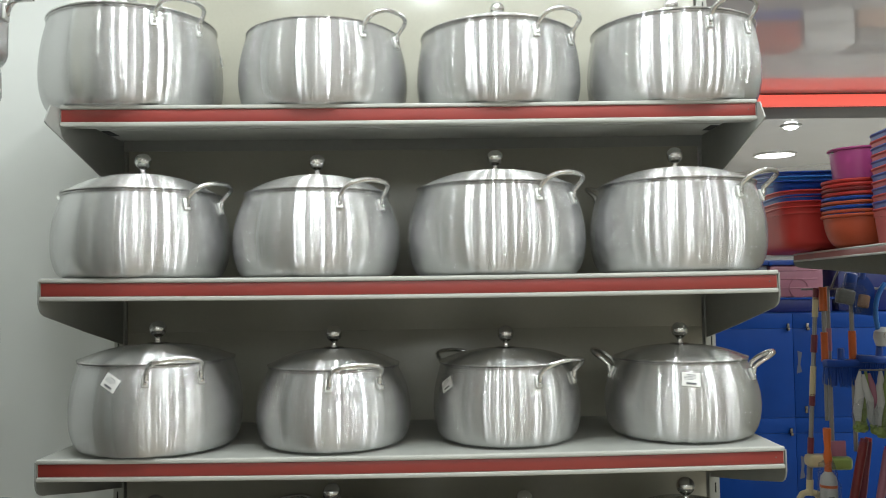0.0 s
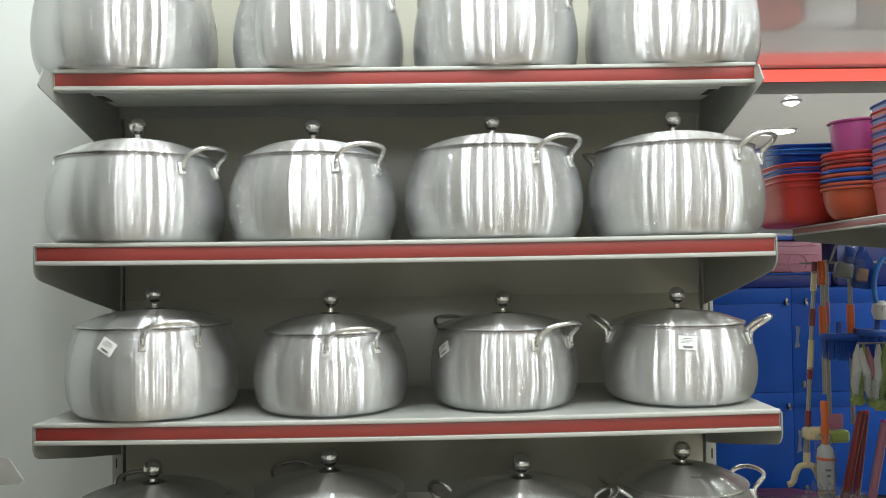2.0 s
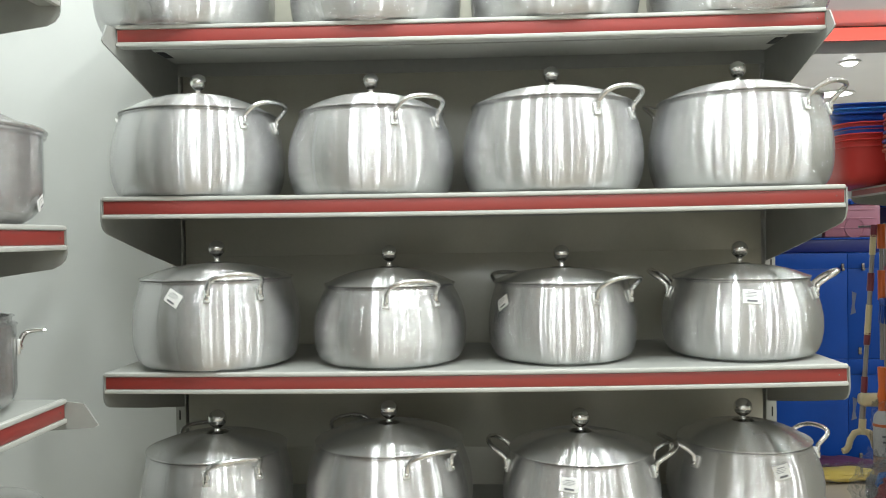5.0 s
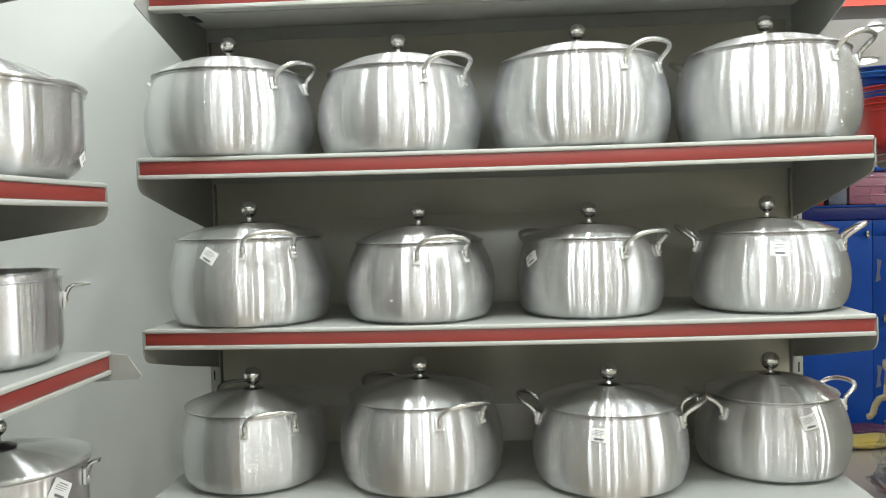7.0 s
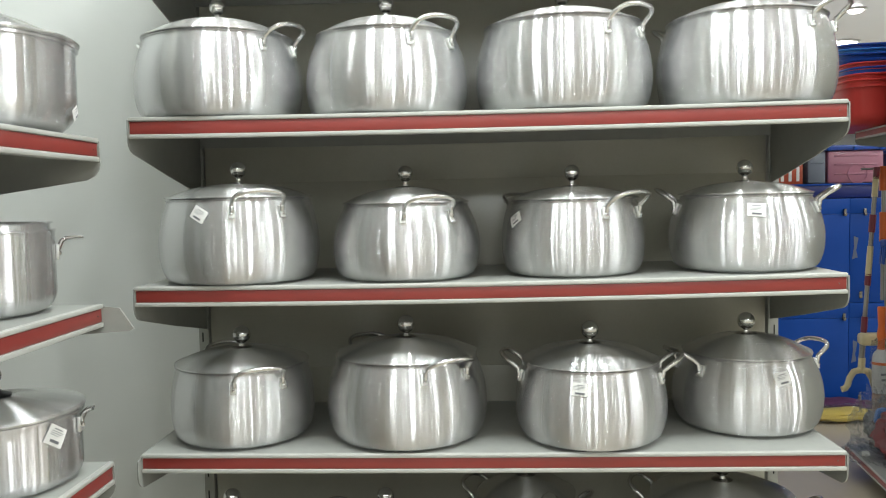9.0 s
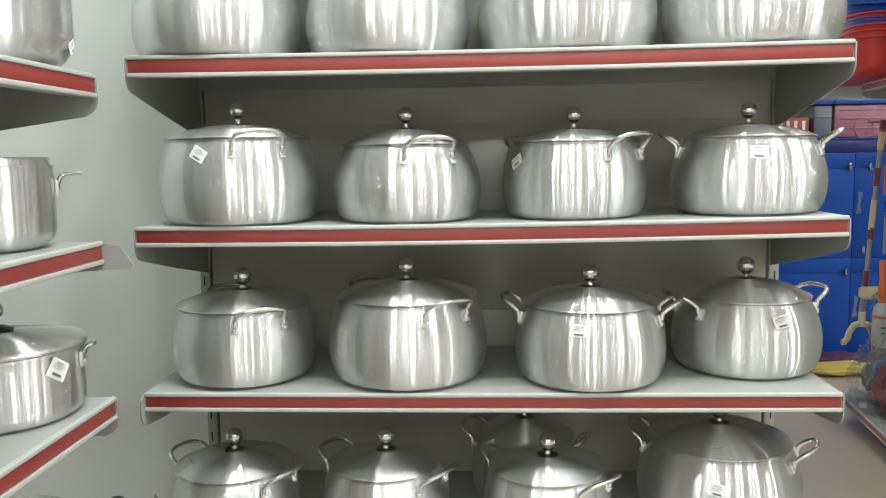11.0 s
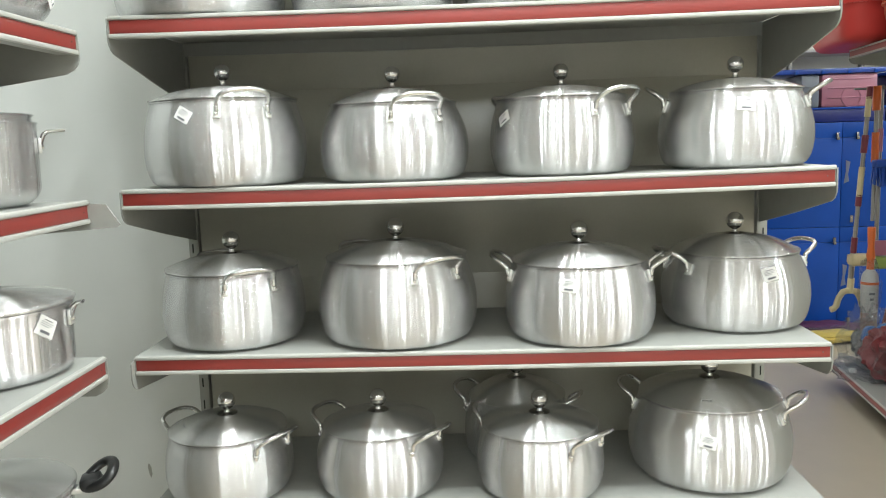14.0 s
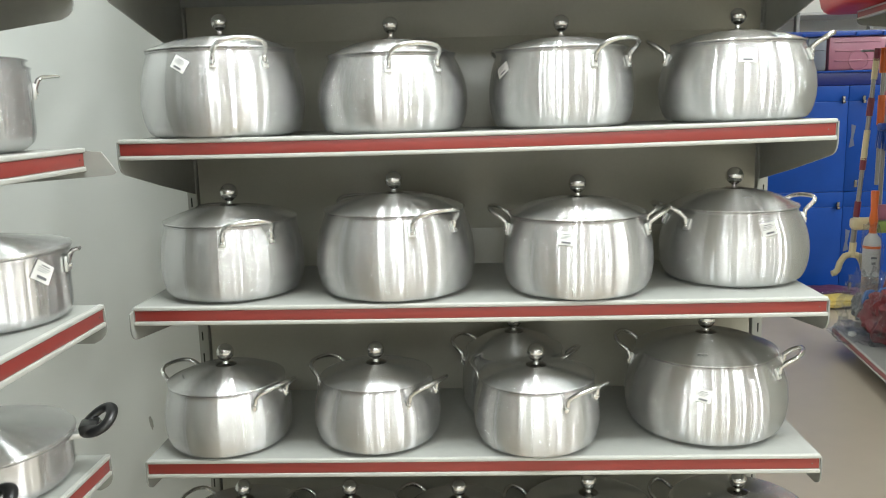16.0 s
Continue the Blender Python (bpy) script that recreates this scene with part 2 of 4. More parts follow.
def tube(points, radius, sides=12, bm=None, taper=None, flat=1.0):
    """A round bar along a line of points, with closed ends."""
    bm = bm or bmesh.new()
    pts = [Vector(p) for p in points]
    n = len(pts)
    rings, side = [], None
    for k, p in enumerate(pts):
        d = (pts[min(k + 1, n - 1)] - pts[max(k - 1, 0)]).normalized()
        if side is None:
            side = d.orthogonal().normalized()
        side = (side - d * side.dot(d)).normalized()
        up = d.cross(side)
        r = radius if taper is None else radius * taper[k]
        rings.append([bm.verts.new(p + (side * math.cos(a) * flat + up * math.sin(a)) * r) for a in [2 * math.pi * j / sides for j in range(sides)]])
    for a, b in zip(rings, rings[1:]):
        for j in range(sides):
            i = (j + 1) % sides
            bm.faces.new((a[j], a[i], b[i], b[j]))
    bm.faces.new(rings[0][::-1])
    bm.faces.new(rings[-1])
    return bm


def crumpled(size, seed, rough=0.32, sub=4):
    bm = bmesh.new()
    bmesh.ops.create_icosphere(bm, subdivisions=sub, radius=1.0)
    for v in bm.verts:
        d = v.co.normalized()
        k = 1 + rough * noise.noise(d * 2.1 + Vector((seed, 0, 0))) + 0.5 * rough * noise.noise(d * 5.3 + Vector((0, seed, 0))) + 0.25 * rough * noise.noise(d * 12.0 + Vector((0, 0, seed)))
        v.co = Vector((d.x * size[0] * k, d.y * size[1] * k, max(d.z * size[2] * k, -size[2] * 0.86)))
    return bm


def arc_points(a, b, c, n=14):
    """Points of a smooth bend through three control points."""
    a, b, c = Vector(a), Vector(b), Vector(c)
    return [a * (1 - t) ** 2 + b * 2 * t * (1 - t) + c * t * t for t in [k / n for k in range(n + 1)]]


# ---------------------------------------------------------------- room
def structure(name, bm, mat, label, smooth=False):
    return tagged(part(name, bm, mat, smooth=smooth), label, name.split("_")[0], kind="structure")


XL, XR, YB, YF = -1.14, 6.5, -5.2, 8.6
floor = structure("floor", block((XR - XL + 0.4, YF - YB + 0.4, 0.1), ((XL + XR) / 2, (YB + YF) / 2, -0.0535), 0), FLOOR, "plain beige shop floor with a soft sheen")
ceil = block((XR - XL + 0.4, YF - YB + 0.4, 0.1), ((XL + XR) / 2, (YB + YF) / 2, CEIL + 0.05), 0)
structure("ceiling", ceil, CEILING, "glossy stretched shop ceiling in greyish white")
structure("wall_left", block((0.15, YF - YB + 0.2, CEIL), (XL - 0.075, (YB + YF) / 2, CEIL / 2), 0), WALL, "plain off-white painted wall")
# unseen walls close the room; their grey is set for the pots' reflections
DIM = surface("grey_closing_wall", (0.68, 0.67, 0.65), 0.7, 0.0, 0.05, 5, 0.1, distance=0.002)
structure("wall_right", block((0.15, YF - YB + 0.2, CEIL), (XR + 0.075, (YB + YF) / 2, CEIL / 2), 0), DIM, "unseen plain grey wall that closes the room")
structure("wall_behind", block((XR - XL - 0.004, 0.15, CEIL), ((XL + XR) / 2, YB - 0.075, CEIL / 2), 0), DIM, "unseen plain grey wall that closes the room")
structure("wall_far", block((XR - XL - 0.004, 0.15, CEIL), ((XL + XR) / 2, YF + 0.075, CEIL / 2), 0), WALL, "plain off-white painted wall")
structure("wall_north", block((0.56 - XL, 0.18, CEIL), ((0.56 + XL) / 2, 0.50, CEIL / 2), 0), WALL, "plain off-white painted wall behind the shelves")

# red lit beam under the ceiling, and round lamps
beam = thing("ceiling_beam", pose(2.4, 3.95, CEIL), "ceiling beam with a glowing red cove light", "beam")
part("beam_body", block((7.0, 0.34, 0.10), (0.5, 0.17, -0.05), 0.004), DARK_GREY, beam)
part("cove_light", block((7.0, 0.03, 0.075), (0.5, -0.018, -0.055), 0.004), RED_GLOW, beam, "glowing red cove light")

def downlight(x, y, r, drop):
    d = thing("ceiling_lamp", pose(x, y, CEIL), "round white domed ceiling lamp, switched on; the outer two are added", "lamp", "ceiling lamps")
    part("trim_ring", lathe([(r, -0.001), (r + 0.02, -0.001), (r + 0.022, -0.008), (r, -0.012)], 40, close=True), WHITE, d)
    part("diffuser", lathe([(0, -drop), (r * 0.35, -0.95 * drop), (r * 0.7, -0.75 * drop), (r * 0.92, -0.4 * drop), (r, -0.003)], 40), DOWN, d, "glowing frosted diffuser")


# the last two are added out of view to brighten the far end
for x, y, r, drop in ((2.88, 5.05, 0.060, 0.034), (3.36, 6.5, 0.18, 0.012), (4.6, 4.9, 0.12, 0.012), (4.8, 6.6, 0.14, 0.012)):
    downlight(x, y, r, drop)


def unseen_lamp(x, y, w, l, glow, turn=0):
    """A flat, unseen ceiling lamp; its light leaves through the diffuser's lower face."""
    d = thing("unseen_lamp", pose(x, y, CEIL, 0, 0, turn), "unseen white ceiling lamp, set for pot streaks and fill light", "lamp", "ceiling panel lamps")
    part("lamp_frame", block((w + 0.04, l + 0.04, 0.012), (0, 0, -0.006), 0.002), WHITE, d)
    part("diffuser", block((w, l, 0.006), (0, 0, -0.015), 0.002), WHITE, d, "frosted diffuser")
    light = bpy.data.lights.new("lamp_light", "AREA")
    light.shape, light.size, light.size_y = "RECTANGLE", w, l
    light.color = LAMP_COLOUR
    light.energy = glow * w * l * math.pi
    ob = new("lamp_light", light)
    ob.parent = d
    ob.matrix_basis = pose(0, 0, -0.021)


LAMP, FILL_LAMP, THIN = 113.0, 22.0, 34.0
LAMP_COLOUR = (0.925, 1.0, 1.0)
# rows of unseen narrow tubes over the aisle, then further off, for pot streaks
# the first one is added to light the wall beside the rack
for x, y, w, g in ((-0.84, -0.06, 0.03, 0.45), (-0.62, -0.58, 0.020, 1.6), (-0.42, -0.44, 0.020, 1.5), (-0.20, -0.62, 0.016, 1.3), (0.05, -0.62, 0.050, 1.9), (0.30, -0.45, 0.016, 1.3),
                   (0.55, -0.55, 0.020, 1.4), (0.85, -0.45, 0.016, 1.3), (1.10, -0.55, 0.040, 1.7), (1.40, -0.60, 0.02, 1.3), (1.75, -0.50, 0.025, 1.3), (2.10, -0.60, 0.03, 1.3), (2.50, -0.55, 0.07, 1.7), (3.40, -0.50, 0.08, 1.1)):
    unseen_lamp(x, y, w * 0.8, 0.09, LAMP * g * 3.7)
# unseen lamps placed for streaks on the pots' right sides
for x, y, w in ((2.55, 1.25, 0.06), (3.15, 2.15, 0.08), (3.90, 2.60, 0.10), (4.70, 3.20, 0.16), (4.50, 2.00, 0.10), (3.55, 1.55, 0.07)):
    unseen_lamp(x, y, w, 0.12, LAMP * 2.1)
# wide panels added out of view; the near one lights the aisle floor
for x, y, w, l in ((1.20, 1.15, 0.30, 0.40), (4.6, 1.6, 0.30, 0.60), ):
    unseen_lamp(x, y, w, l, FILL_LAMP)
# unseen lamps added close over the top shelf to brighten its pots
for x in (-0.50, -0.12, 0.24, 0.62):
    unseen_lamp(x, -0.31, 0.09, 0.10, LAMP * 0.8)
# wide dim panels added far behind the aisle to lift the pots' mid tones
for x, y in ((-0.72, -3.5), (1.25, -3.5), (2.6, -3.3), (0.3, -4.9)):
    unseen_lamp(x, y, 0.45, 0.6, 7.5)
# added out of view so that bounced light lifts the far ceiling
for x, y in ((5.0, 5.6), (0.6, 6.0)):
    unseen_lamp(x, y, 0.4, 0.9, LAMP * 0.7)
# unseen tubes further off, set for thin streaks and light between the shelves
TUBES = ((-0.80, -2.0, 0.03), (-0.35, -2.5, 0.03), (0.26, -2.2, 0.03), (0.62, -3.0, 0.05), (1.00, -2.0, 0.03), (1.50, -2.4, 0.05), (2.05, -1.9, 0.06), (2.75, -2.2, 0.10), (0.10, -4.3, 0.14), (-0.45, -4.0, 0.06), (0.75, -4.4, 0.06), (1.75, -4.2, 0.10), (5.0, -1.5, 0.22), (1.9, 0.2, 0.05),
         (2.6, 0.5, 0.08), (3.4, 0.3, 0.09), (5.6, 0.6, 0.18))
for k, (x, y, w) in enumerate(TUBES):
    unseen_lamp(x, y, w, 0.2, THIN * 3.0 * (1.3, 0.8, 1.1)[k % 3])


# ---------------------------------------------------------------- shelving
FACE = 0.034          # height of a shelf's front


def bracket_outline(depth, front, drop, y0):
    """Side plate of a shelf: shallow in front, deep at the post."""
    q = y0 - front
    if front > 0.02:
        return [(y0, -0.003), (q + 0.020, -0.006), (q, -0.036), (q + 0.006, -0.040), (y0 + depth * 0.5, -FACE - 0.016 - max(0.0, drop - FACE - 0.016) * 0.5), (depth, -drop), (depth, -0.003)]
    return [(y0, -0.004), (q, -0.003 - 0.5 * max(0.0, front - 0.004)), (q - 0.001, -FACE - 0.004), (q + 0.002, -FACE - 0.013), (q + 0.008, -FACE - 0.020), (q + 0.020, -FACE - 0.026), (y0 + depth * 0.5, -FACE - 0.026 - max(0.0, drop - FACE - 0.026) * 0.5), (depth, -drop), (depth, -0.004)]


def sagged(bm, width, sag):
    """Cuts the long edges and lets the middle hang a little under the load."""
    if sag:
        bmesh.ops.subdivide_edges(bm, edges=[e for e in bm.edges if abs(e.verts[0].co.x - e.verts[1].co.x) > 0.5 * width], cuts=9)
        for v in bm.verts:
            v.co.z -= sag * max(0.0, 1 - (2 * v.co.x / width) ** 2)
    return bm


def shelf(m, width, depth, tip_left=0.0, tip_right=0.0, label="", drop=0.125, group="shelves", sag=0.0, channel=False, face=FACE):
    """A steel shelf on two side brackets, with a price rail; its front top edge is the origin, y goes in."""
    s = thing("shelf", m, label, "shelf", group)
    # one bent sheet: top, front fold and its return, back fold
    d, f, t = depth, face, 0.003
    bent = [(0.003, 0), (d, 0), (d, -0.030), (d - t, -0.030), (d - t, -t), (0.003 + t, -t), (0.003 + t, -f + t), (0.026, -f + t), (0.026, -f), (0.003, -f)]
    part("board", sagged(slab(bent, width, "x"), width, sag), PAINT, s, smooth=False)
    # pressed channel under the board, open at both ends
    c0, c1, lo = 0.042, 0.042 + depth * 0.42, 0.031 if channel else 0.009
    hat = [(c0, -0.0032), (c0 + 0.006, -lo), (c1 - 0.006, -lo), (c1, -0.0032), (c1 - 0.003, -0.0032), (c1 - 0.008, -lo + 0.0022), (c0 + 0.008, -lo + 0.0022), (c0 + 0.003, -0.0032)]
    part("stiffener", sagged(slab(hat, width - 0.084, "x"), width, sag), PAINT, s, smooth=False)
    # near-black blocks under the ends stand in for the shade inside the channel
    for sx in (-1, 1) if channel else ():
        part("channel_end_shade", block((0.016, (c1 - c0) * 0.40, 0.004), (sx * (width / 2 - 0.051), c0 + (c1 - c0) * 0.36, -lo + 0.0012), 0.0006), SLOT, s, "near-black block, the shade inside the open channel end")
    for sx, tip in ((-1, tip_left), (1, tip_right)):
        bm = slab([(a, b) for a, b in bracket_outline(depth, tip + 0.004, drop, 0.0)], 0.0024, "x")
        part("bracket", bm, PAINT, s, at=pose(sx * (width / 2 + 0.0016), 0, 0))
        part("bracket_hook", block((0.003, 0.014, 0.05), (0, depth + 0.004, -drop * 0.55), 0.0008), POST, s, at=pose(sx * (width / 2 - 0.004), 0, 0))
    rail = part("price_rail", sagged(block((width, 0.003, face + 0.003), (0, 0.0, -face / 2), 0.001), width, sag), RAIL, s, "white plastic price rail")
    block_top = block((width, 0.005, 0.0066), (0, -0.0030, -0.0025), 0.0016)
    part("rail_lip", sagged(block_top, width, sag), RAIL, rail)
    part("rail_lip", sagged(block((width, 0.005, 0.0070), (0, -0.0030, -face + 0.0022), 0.0016), width, sag), RAIL, rail)
    part("red_strip", sagged(block((width - 0.004, 0.0012, face - 0.0130), (0, -0.0022, -face / 2), 0.0003), width, sag), RED, rail, "glossy red price strip")
    for sx in (1,):
        part("screw", lathe([(0, 0.0008), (0.0010, 0.0006), (0.0012, 0)], 10), DARK_GREY, rail, at=pose(sx * (width / 2 - 0.014), -0.003, -face / 2, 90, 0, 0))
    return s


def shelf_frame(m, width, height, label, deep=0.0):
    """Two slotted posts with a panelled back; the origin is on the floor, midway between the posts."""
    g = thing("display_rack", m, label, "shelving")
    slot_mesh = None
    for sx in (-1, 1):
        post = part("post", block((0.022, 0.045, height), (0, 0.022, height / 2), 0.002), POST, g, at=pose(sx * (width / 2 + 0.008), 0, 0))
        # dark strip that puts the shade of the gap beside the panel into colour
        part("channel", block((0.006, 0.004, height - 0.02), (-sx * 0.018, 0.034, height / 2), 0), DARK_GREY, post, "dark grey strip, the shade of the gap beside the post")
        if slot_mesh is None:
            slot_mesh = link_mesh("slot", block((0.003, 0.0012, 0.020), (0, 0, 0), 0), SLOT, False)
        for k in range(int((height - 0.1) / 0.05)):
            sl = new("slot", slot_mesh)
            sl.parent = post
            sl.matrix_basis = pose(sx * 0.002, -0.0002, 0.06 + 0.05 * k)
        part("foot", block((0.05, 0.36, 0.07), (0, -0.16, 0.035), 0.004), POST, post)
    z, k = 0.09, 0
    while z < height - 0.02:
        hh = min(0.40, height - z)
        part("back_panel", block((width - 0.016, 0.012, hh - 0.0001), (0, 0.0085, z + hh / 2), 0.0002), PANEL, g)
        z += hh
    return g


# depth of every shelf runs from its front to the posts at y = 0.36
POST_Y = 0.36
SURF = dict(A=1.695, B=1.397, C=1.115, D=0.8145, E=0.531, F=0.256)
SAG = dict(A=0.002, B=0.003, C=0.004, D=0.0015, E=0.0, F=0.0)
shelf_frame(pose(0, POST_Y, 0), 1.2, 2.12, "cream steel shop shelving frame with slotted posts and back panels")
lab = "cream steel shelf with a red price strip, carrying aluminium pots"
shelf(pose(0, 0.070, SURF["A"]), 1.2, POST_Y - 0.070, 0.052, 0.03, lab, 0.13, sag=SAG["A"], channel=True)
shelf(pose(0, 0.004, SURF["B"]), 1.2, POST_Y - 0.004, 0, 0, lab, 0.13, sag=SAG["B"])
shelf(pose(0, 0.000, SURF["C"] - 0.005, 0, -0.21, 0), 1.2, POST_Y, 0, 0, lab, 0.13, sag=SAG["C"], face=0.0325)
shelf(pose(0, -0.002, SURF["D"], 0, 0.14, 0), 1.2, POST_Y + 0.002, 0.012, 0, lab, 0.10, sag=SAG["D"], face=0.031)
shelf(pose(0, -0.006, SURF["E"]), 1.2, POST_Y + 0.006, 0, 0, lab, 0.08, face=0.0315)
shelf(pose(0, -0.010, SURF["F"]), 1.2, POST_Y + 0.010, 0, 0, lab, 0.08)


# ---------------------------------------------------------------- pots
def pot_body(R, r, h):
    zb, Rb = 0.42 * h, 0.855 * R
    prof = [(0, 0.0), (Rb * 0.93, 0.0), (Rb * 0.945, 0.0008), (Rb * 0.955, 0.0030), (Rb, 0.0040)]
    for k in range(1, 11):
        t = k / 10
        a = t * math.pi / 2
        prof.append((Rb + (R - Rb) * math.sin(a) ** 0.9, 0.0040 + (zb - 0.0040) * (1 - math.cos(a)) ** 0.92))
    for k in range(1, 15):
        t = k / 14
        prof.append((R - (R - r) * t ** 2.05, zb + (h - 0.002 - zb) * t))
    prof += [(r + 0.0022, h - 0.0022), (r + 0.0030, h - 0.0008), (r + 0.0016, h), (r - 0.0015, h - 0.0010), (r - 0.0025, h - 0.004)]
    for k in range(13, 0, -1):
        t = k / 14
        prof.append((R - (R - r) * t ** 2.05 - 0.0025, zb + (h - 0.002 - zb) * t))
    for k in range(9, 0, -1):
        a = k / 10 * math.pi / 2
        prof.append((Rb + (R - Rb) * math.sin(a) ** 0.9 - 0.0025, zb * (1 - math.cos(a)) ** 0.92 + 0.003))
    prof += [(Rb * 0.9, 0.004), (0, 0.004)]
    return lathe(prof, 96)


def pot_radius(R, r, h, z):
    zb = 0.42 * h
    return R - (R - r) * max(0.0, (z - zb) / (h - 0.002 - zb)) ** 2.05 if z > zb else R


def pot_lid(r, hl):
    prof = [(r - 0.006, -0.006), (r - 0.005, 0.0), (r + 0.0034, 0.0004), (r + 0.0042, 0.0016), (r + 0.0034, 0.0030), (r * 0.985, 0.0042)]
    for k in range(1, 16):
        u = 0.985 * (1 - k / 15)
        prof.append((max(r * u, 0.0), 0.0042 + (hl - 0.0042) * (1 - (u / 0.985) ** 2.5)))
    return lathe(prof, 96)


def knob_mesh(k=0.0148, neck=0.0105):
    prof = [(0.0, 0.0), (0.0065, 0.0), (0.0052, neck * 0.4), (0.0046, neck * 0.75), (0.0056, neck)]
    zc = neck + k * 0.92
    for j in range(1, 15):
        a = -math.pi / 2 + 0.39 + (math.pi - 0.39) * j / 14
        prof.append((max(k * math.cos(a), 0.0), zc + k * math.sin(a)))
    prof[-1] = (0.0, zc + k)
    return lathe(prof, 28)


def loop_handle(parent, R, r, h, phi, span=0.086, rise=0.023, reach=0.034, plate=True):
    """A bent bar handle on two riveted feet; phi turns from the front towards +x."""
    zf = h - 0.024
    rad = pot_radius(R, r, h, zf)
    half = math.asin(min(0.9, span / 2 / rad))
    m = pose(0, 0, 0, 0, 0, phi)           # local -y is outwards
    lean = math.degrees(math.atan2(pot_radius(R, r, h, zf - 0.009) - pot_radius(R, r, h, zf + 0.009), 0.018))
    fx, fy = rad * math.sin(half), -rad * math.cos(half)
    pts = [(-fx, fy - 0.004, zf + 0.002), (-fx, fy - 0.0055, zf + 0.010)]
    for k in range(0, 25):
        a = math.pi * k / 24
        s = math.sin(a) ** 0.62
        pts.append((-fx * math.copysign(abs(math.cos(a)) ** 0.85, math.cos(a)), fy - 0.006 - reach * s, zf + 0.014 + rise * s ** 0.8))
    pts += [(fx, fy - 0.0055, zf + 0.010), (fx, fy - 0.004, zf + 0.002)]
    hd = part("handle", tube(pts, 0.0042, 12), HAMMERED, parent, "polished bent bar handle", at=m)
    for sx in (-1, 1):
        foot = pose(0, 0, 0, 0, 0, math.degrees(half) * sx) @ pose(0, -rad - 0.0012, zf, -lean, 0, 0)
        if plate:
            bm = block((0.0120, 0.0046, 0.0210), (0, -0.0010, 0.0008), 0.0016, seg=2)
            for v in bm.verts:
                v.co.x *= 1.0 - 9.0 * max(0.0, v.co.z - 0.002)
            part("handle_foot", bm, CAST, hd, at=foot)
        else:
            bm = lathe([(0, 0.0034), (0.0066, 0.0032), (0.0086, 0.0016), (0.0090, -0.004), (0, -0.004)], 20)
            bmesh.ops.scale(bm, vec=(0.62, 1.05, 1), verts=bm.verts)
            part("handle_foot", bm, CHROME, hd, at=foot @ pose(0, 0, -0.001, 90, 0, 0))
        rv = lathe([(0, 0.0052), (0.0020, 0.0048), (0.0034, 0.0034), (0.0037, 0.0), (0, 0.0)], 16)
        part("rivet", rv, CHROME, hd, at=foot @ pose(0, -0.0020, -0.0030, 90, 0, 0))
    return hd


def sticker(parent, R, r, h, phi, z, w=0.026, hh=0.020, roll=0.0, seed=0):
    """A printed price label that follows the curve of the pot; its print is plain bars."""
    rnd = random.Random(seed)
    off = 0.0014

    def patch(x0, x1, z0, z1, lift):
        bm = bmesh.new()
        nx, nz, grid = 6, 3, []
        for j in range(nz + 1):
            row = []
            for i in range(nx + 1):
                a, b = x0 + (x1 - x0) * i / nx, z0 + (z1 - z0) * j / nz
                ca, sa = math.cos(radians(roll)), math.sin(radians(roll))
                u, v = a * ca - b * sa, a * sa + b * ca
                zz = z + v
                rr = pot_radius(R, r, h, zz) + lift
                t = u / rr
                row.append(bm.verts.new((rr * math.sin(t), -rr * math.cos(t), zz)))
            grid.append(row)
        for j in range(nz):
            for i in range(nx):
                bm.faces.new((grid[j][i], grid[j][i + 1], grid[j + 1][i + 1], grid[j + 1][i]))
        
        return bm

    s = part("sticker", patch(-w / 2, w / 2, -hh / 2, hh / 2, off), PAPER, parent, "small white printed price sticker", at=pose(0, 0, 0, 0, 0, phi))
    for k, (f0, f1, b0, b1) in enumerate(((-0.24, 0.24, 0.30, 0.35), (-0.38, 0.34, 0.19, 0.215), (-0.38, 0.26, 0.09, 0.115), (-0.38, 0.10, -0.01, 0.015), (-0.26, 0.30, -0.36, -0.22))):
        part("print_bar", patch(f0 * w, f1 * w * rnd.uniform(0.8, 1.0), b0 * hh, b1 * hh, off + 0.0009), INK, s)


def pot(x, y, z, R, h, knob_h, phi, label, lid=True, r_ratio=0.885, stickers=(), span=0.086, turn=0.0, rise=0.023, reach=0.034, group="round aluminium pots", knob=(0.0148, 0.0105), mark=None, plate=True):
    p = thing("cooking_pot", pose(x, y, z, 0, 0, turn), label, "pot", group)
    r = R * r_ratio
    part("body", pot_body(R, r, h), ALU, p)
    if lid:
        hl = knob_h - h - 0.024
        ld = part("lid", pot_lid(r, hl), ALU_LID, p, "domed aluminium lid", at=pose(0, 0, h + 0.0013))
        part("knob_washer", lathe([(0, 0), (0.019, -0.0012), (0.0195, 0.0004), (0.016, 0.0022), (0, 0.0026)], 32), DARK_CHROME, ld, at=pose(0, 0, hl - 0.0005))
        part("knob", knob_mesh(*knob), CHROME, ld, "polished ball knob", at=pose(0, 0, hl + 0.001))
        if mark:
            # small stamped maker's marks, as plain bars
            ang, u = mark
            zl = 0.0042 + (hl - 0.0042) * (1 - (u / 0.985) ** 2.5)
            slope = math.degrees(math.atan(2.5 * (hl - 0.0042) * (u / 0.985) ** 1.5 / (0.985 * r)))
            for k in (-1, 0, 1):
                part("stamp", block((0.0042, 0.0022, 0.0006), (0, 0, 0), 0.0002), INK, ld, at=pose(0, 0, 0, 0, 0, ang) @ pose(0.007 * k, -u * r, zl + 0.0003, slope, 0, 0))
    for a in (phi, phi + 180):
        loop_handle(p, R, r, h, a, span, rise, reach, plate)
    for k, st in enumerate(stickers):
        sticker(p, R, r, h, *st, seed=k)
    return p


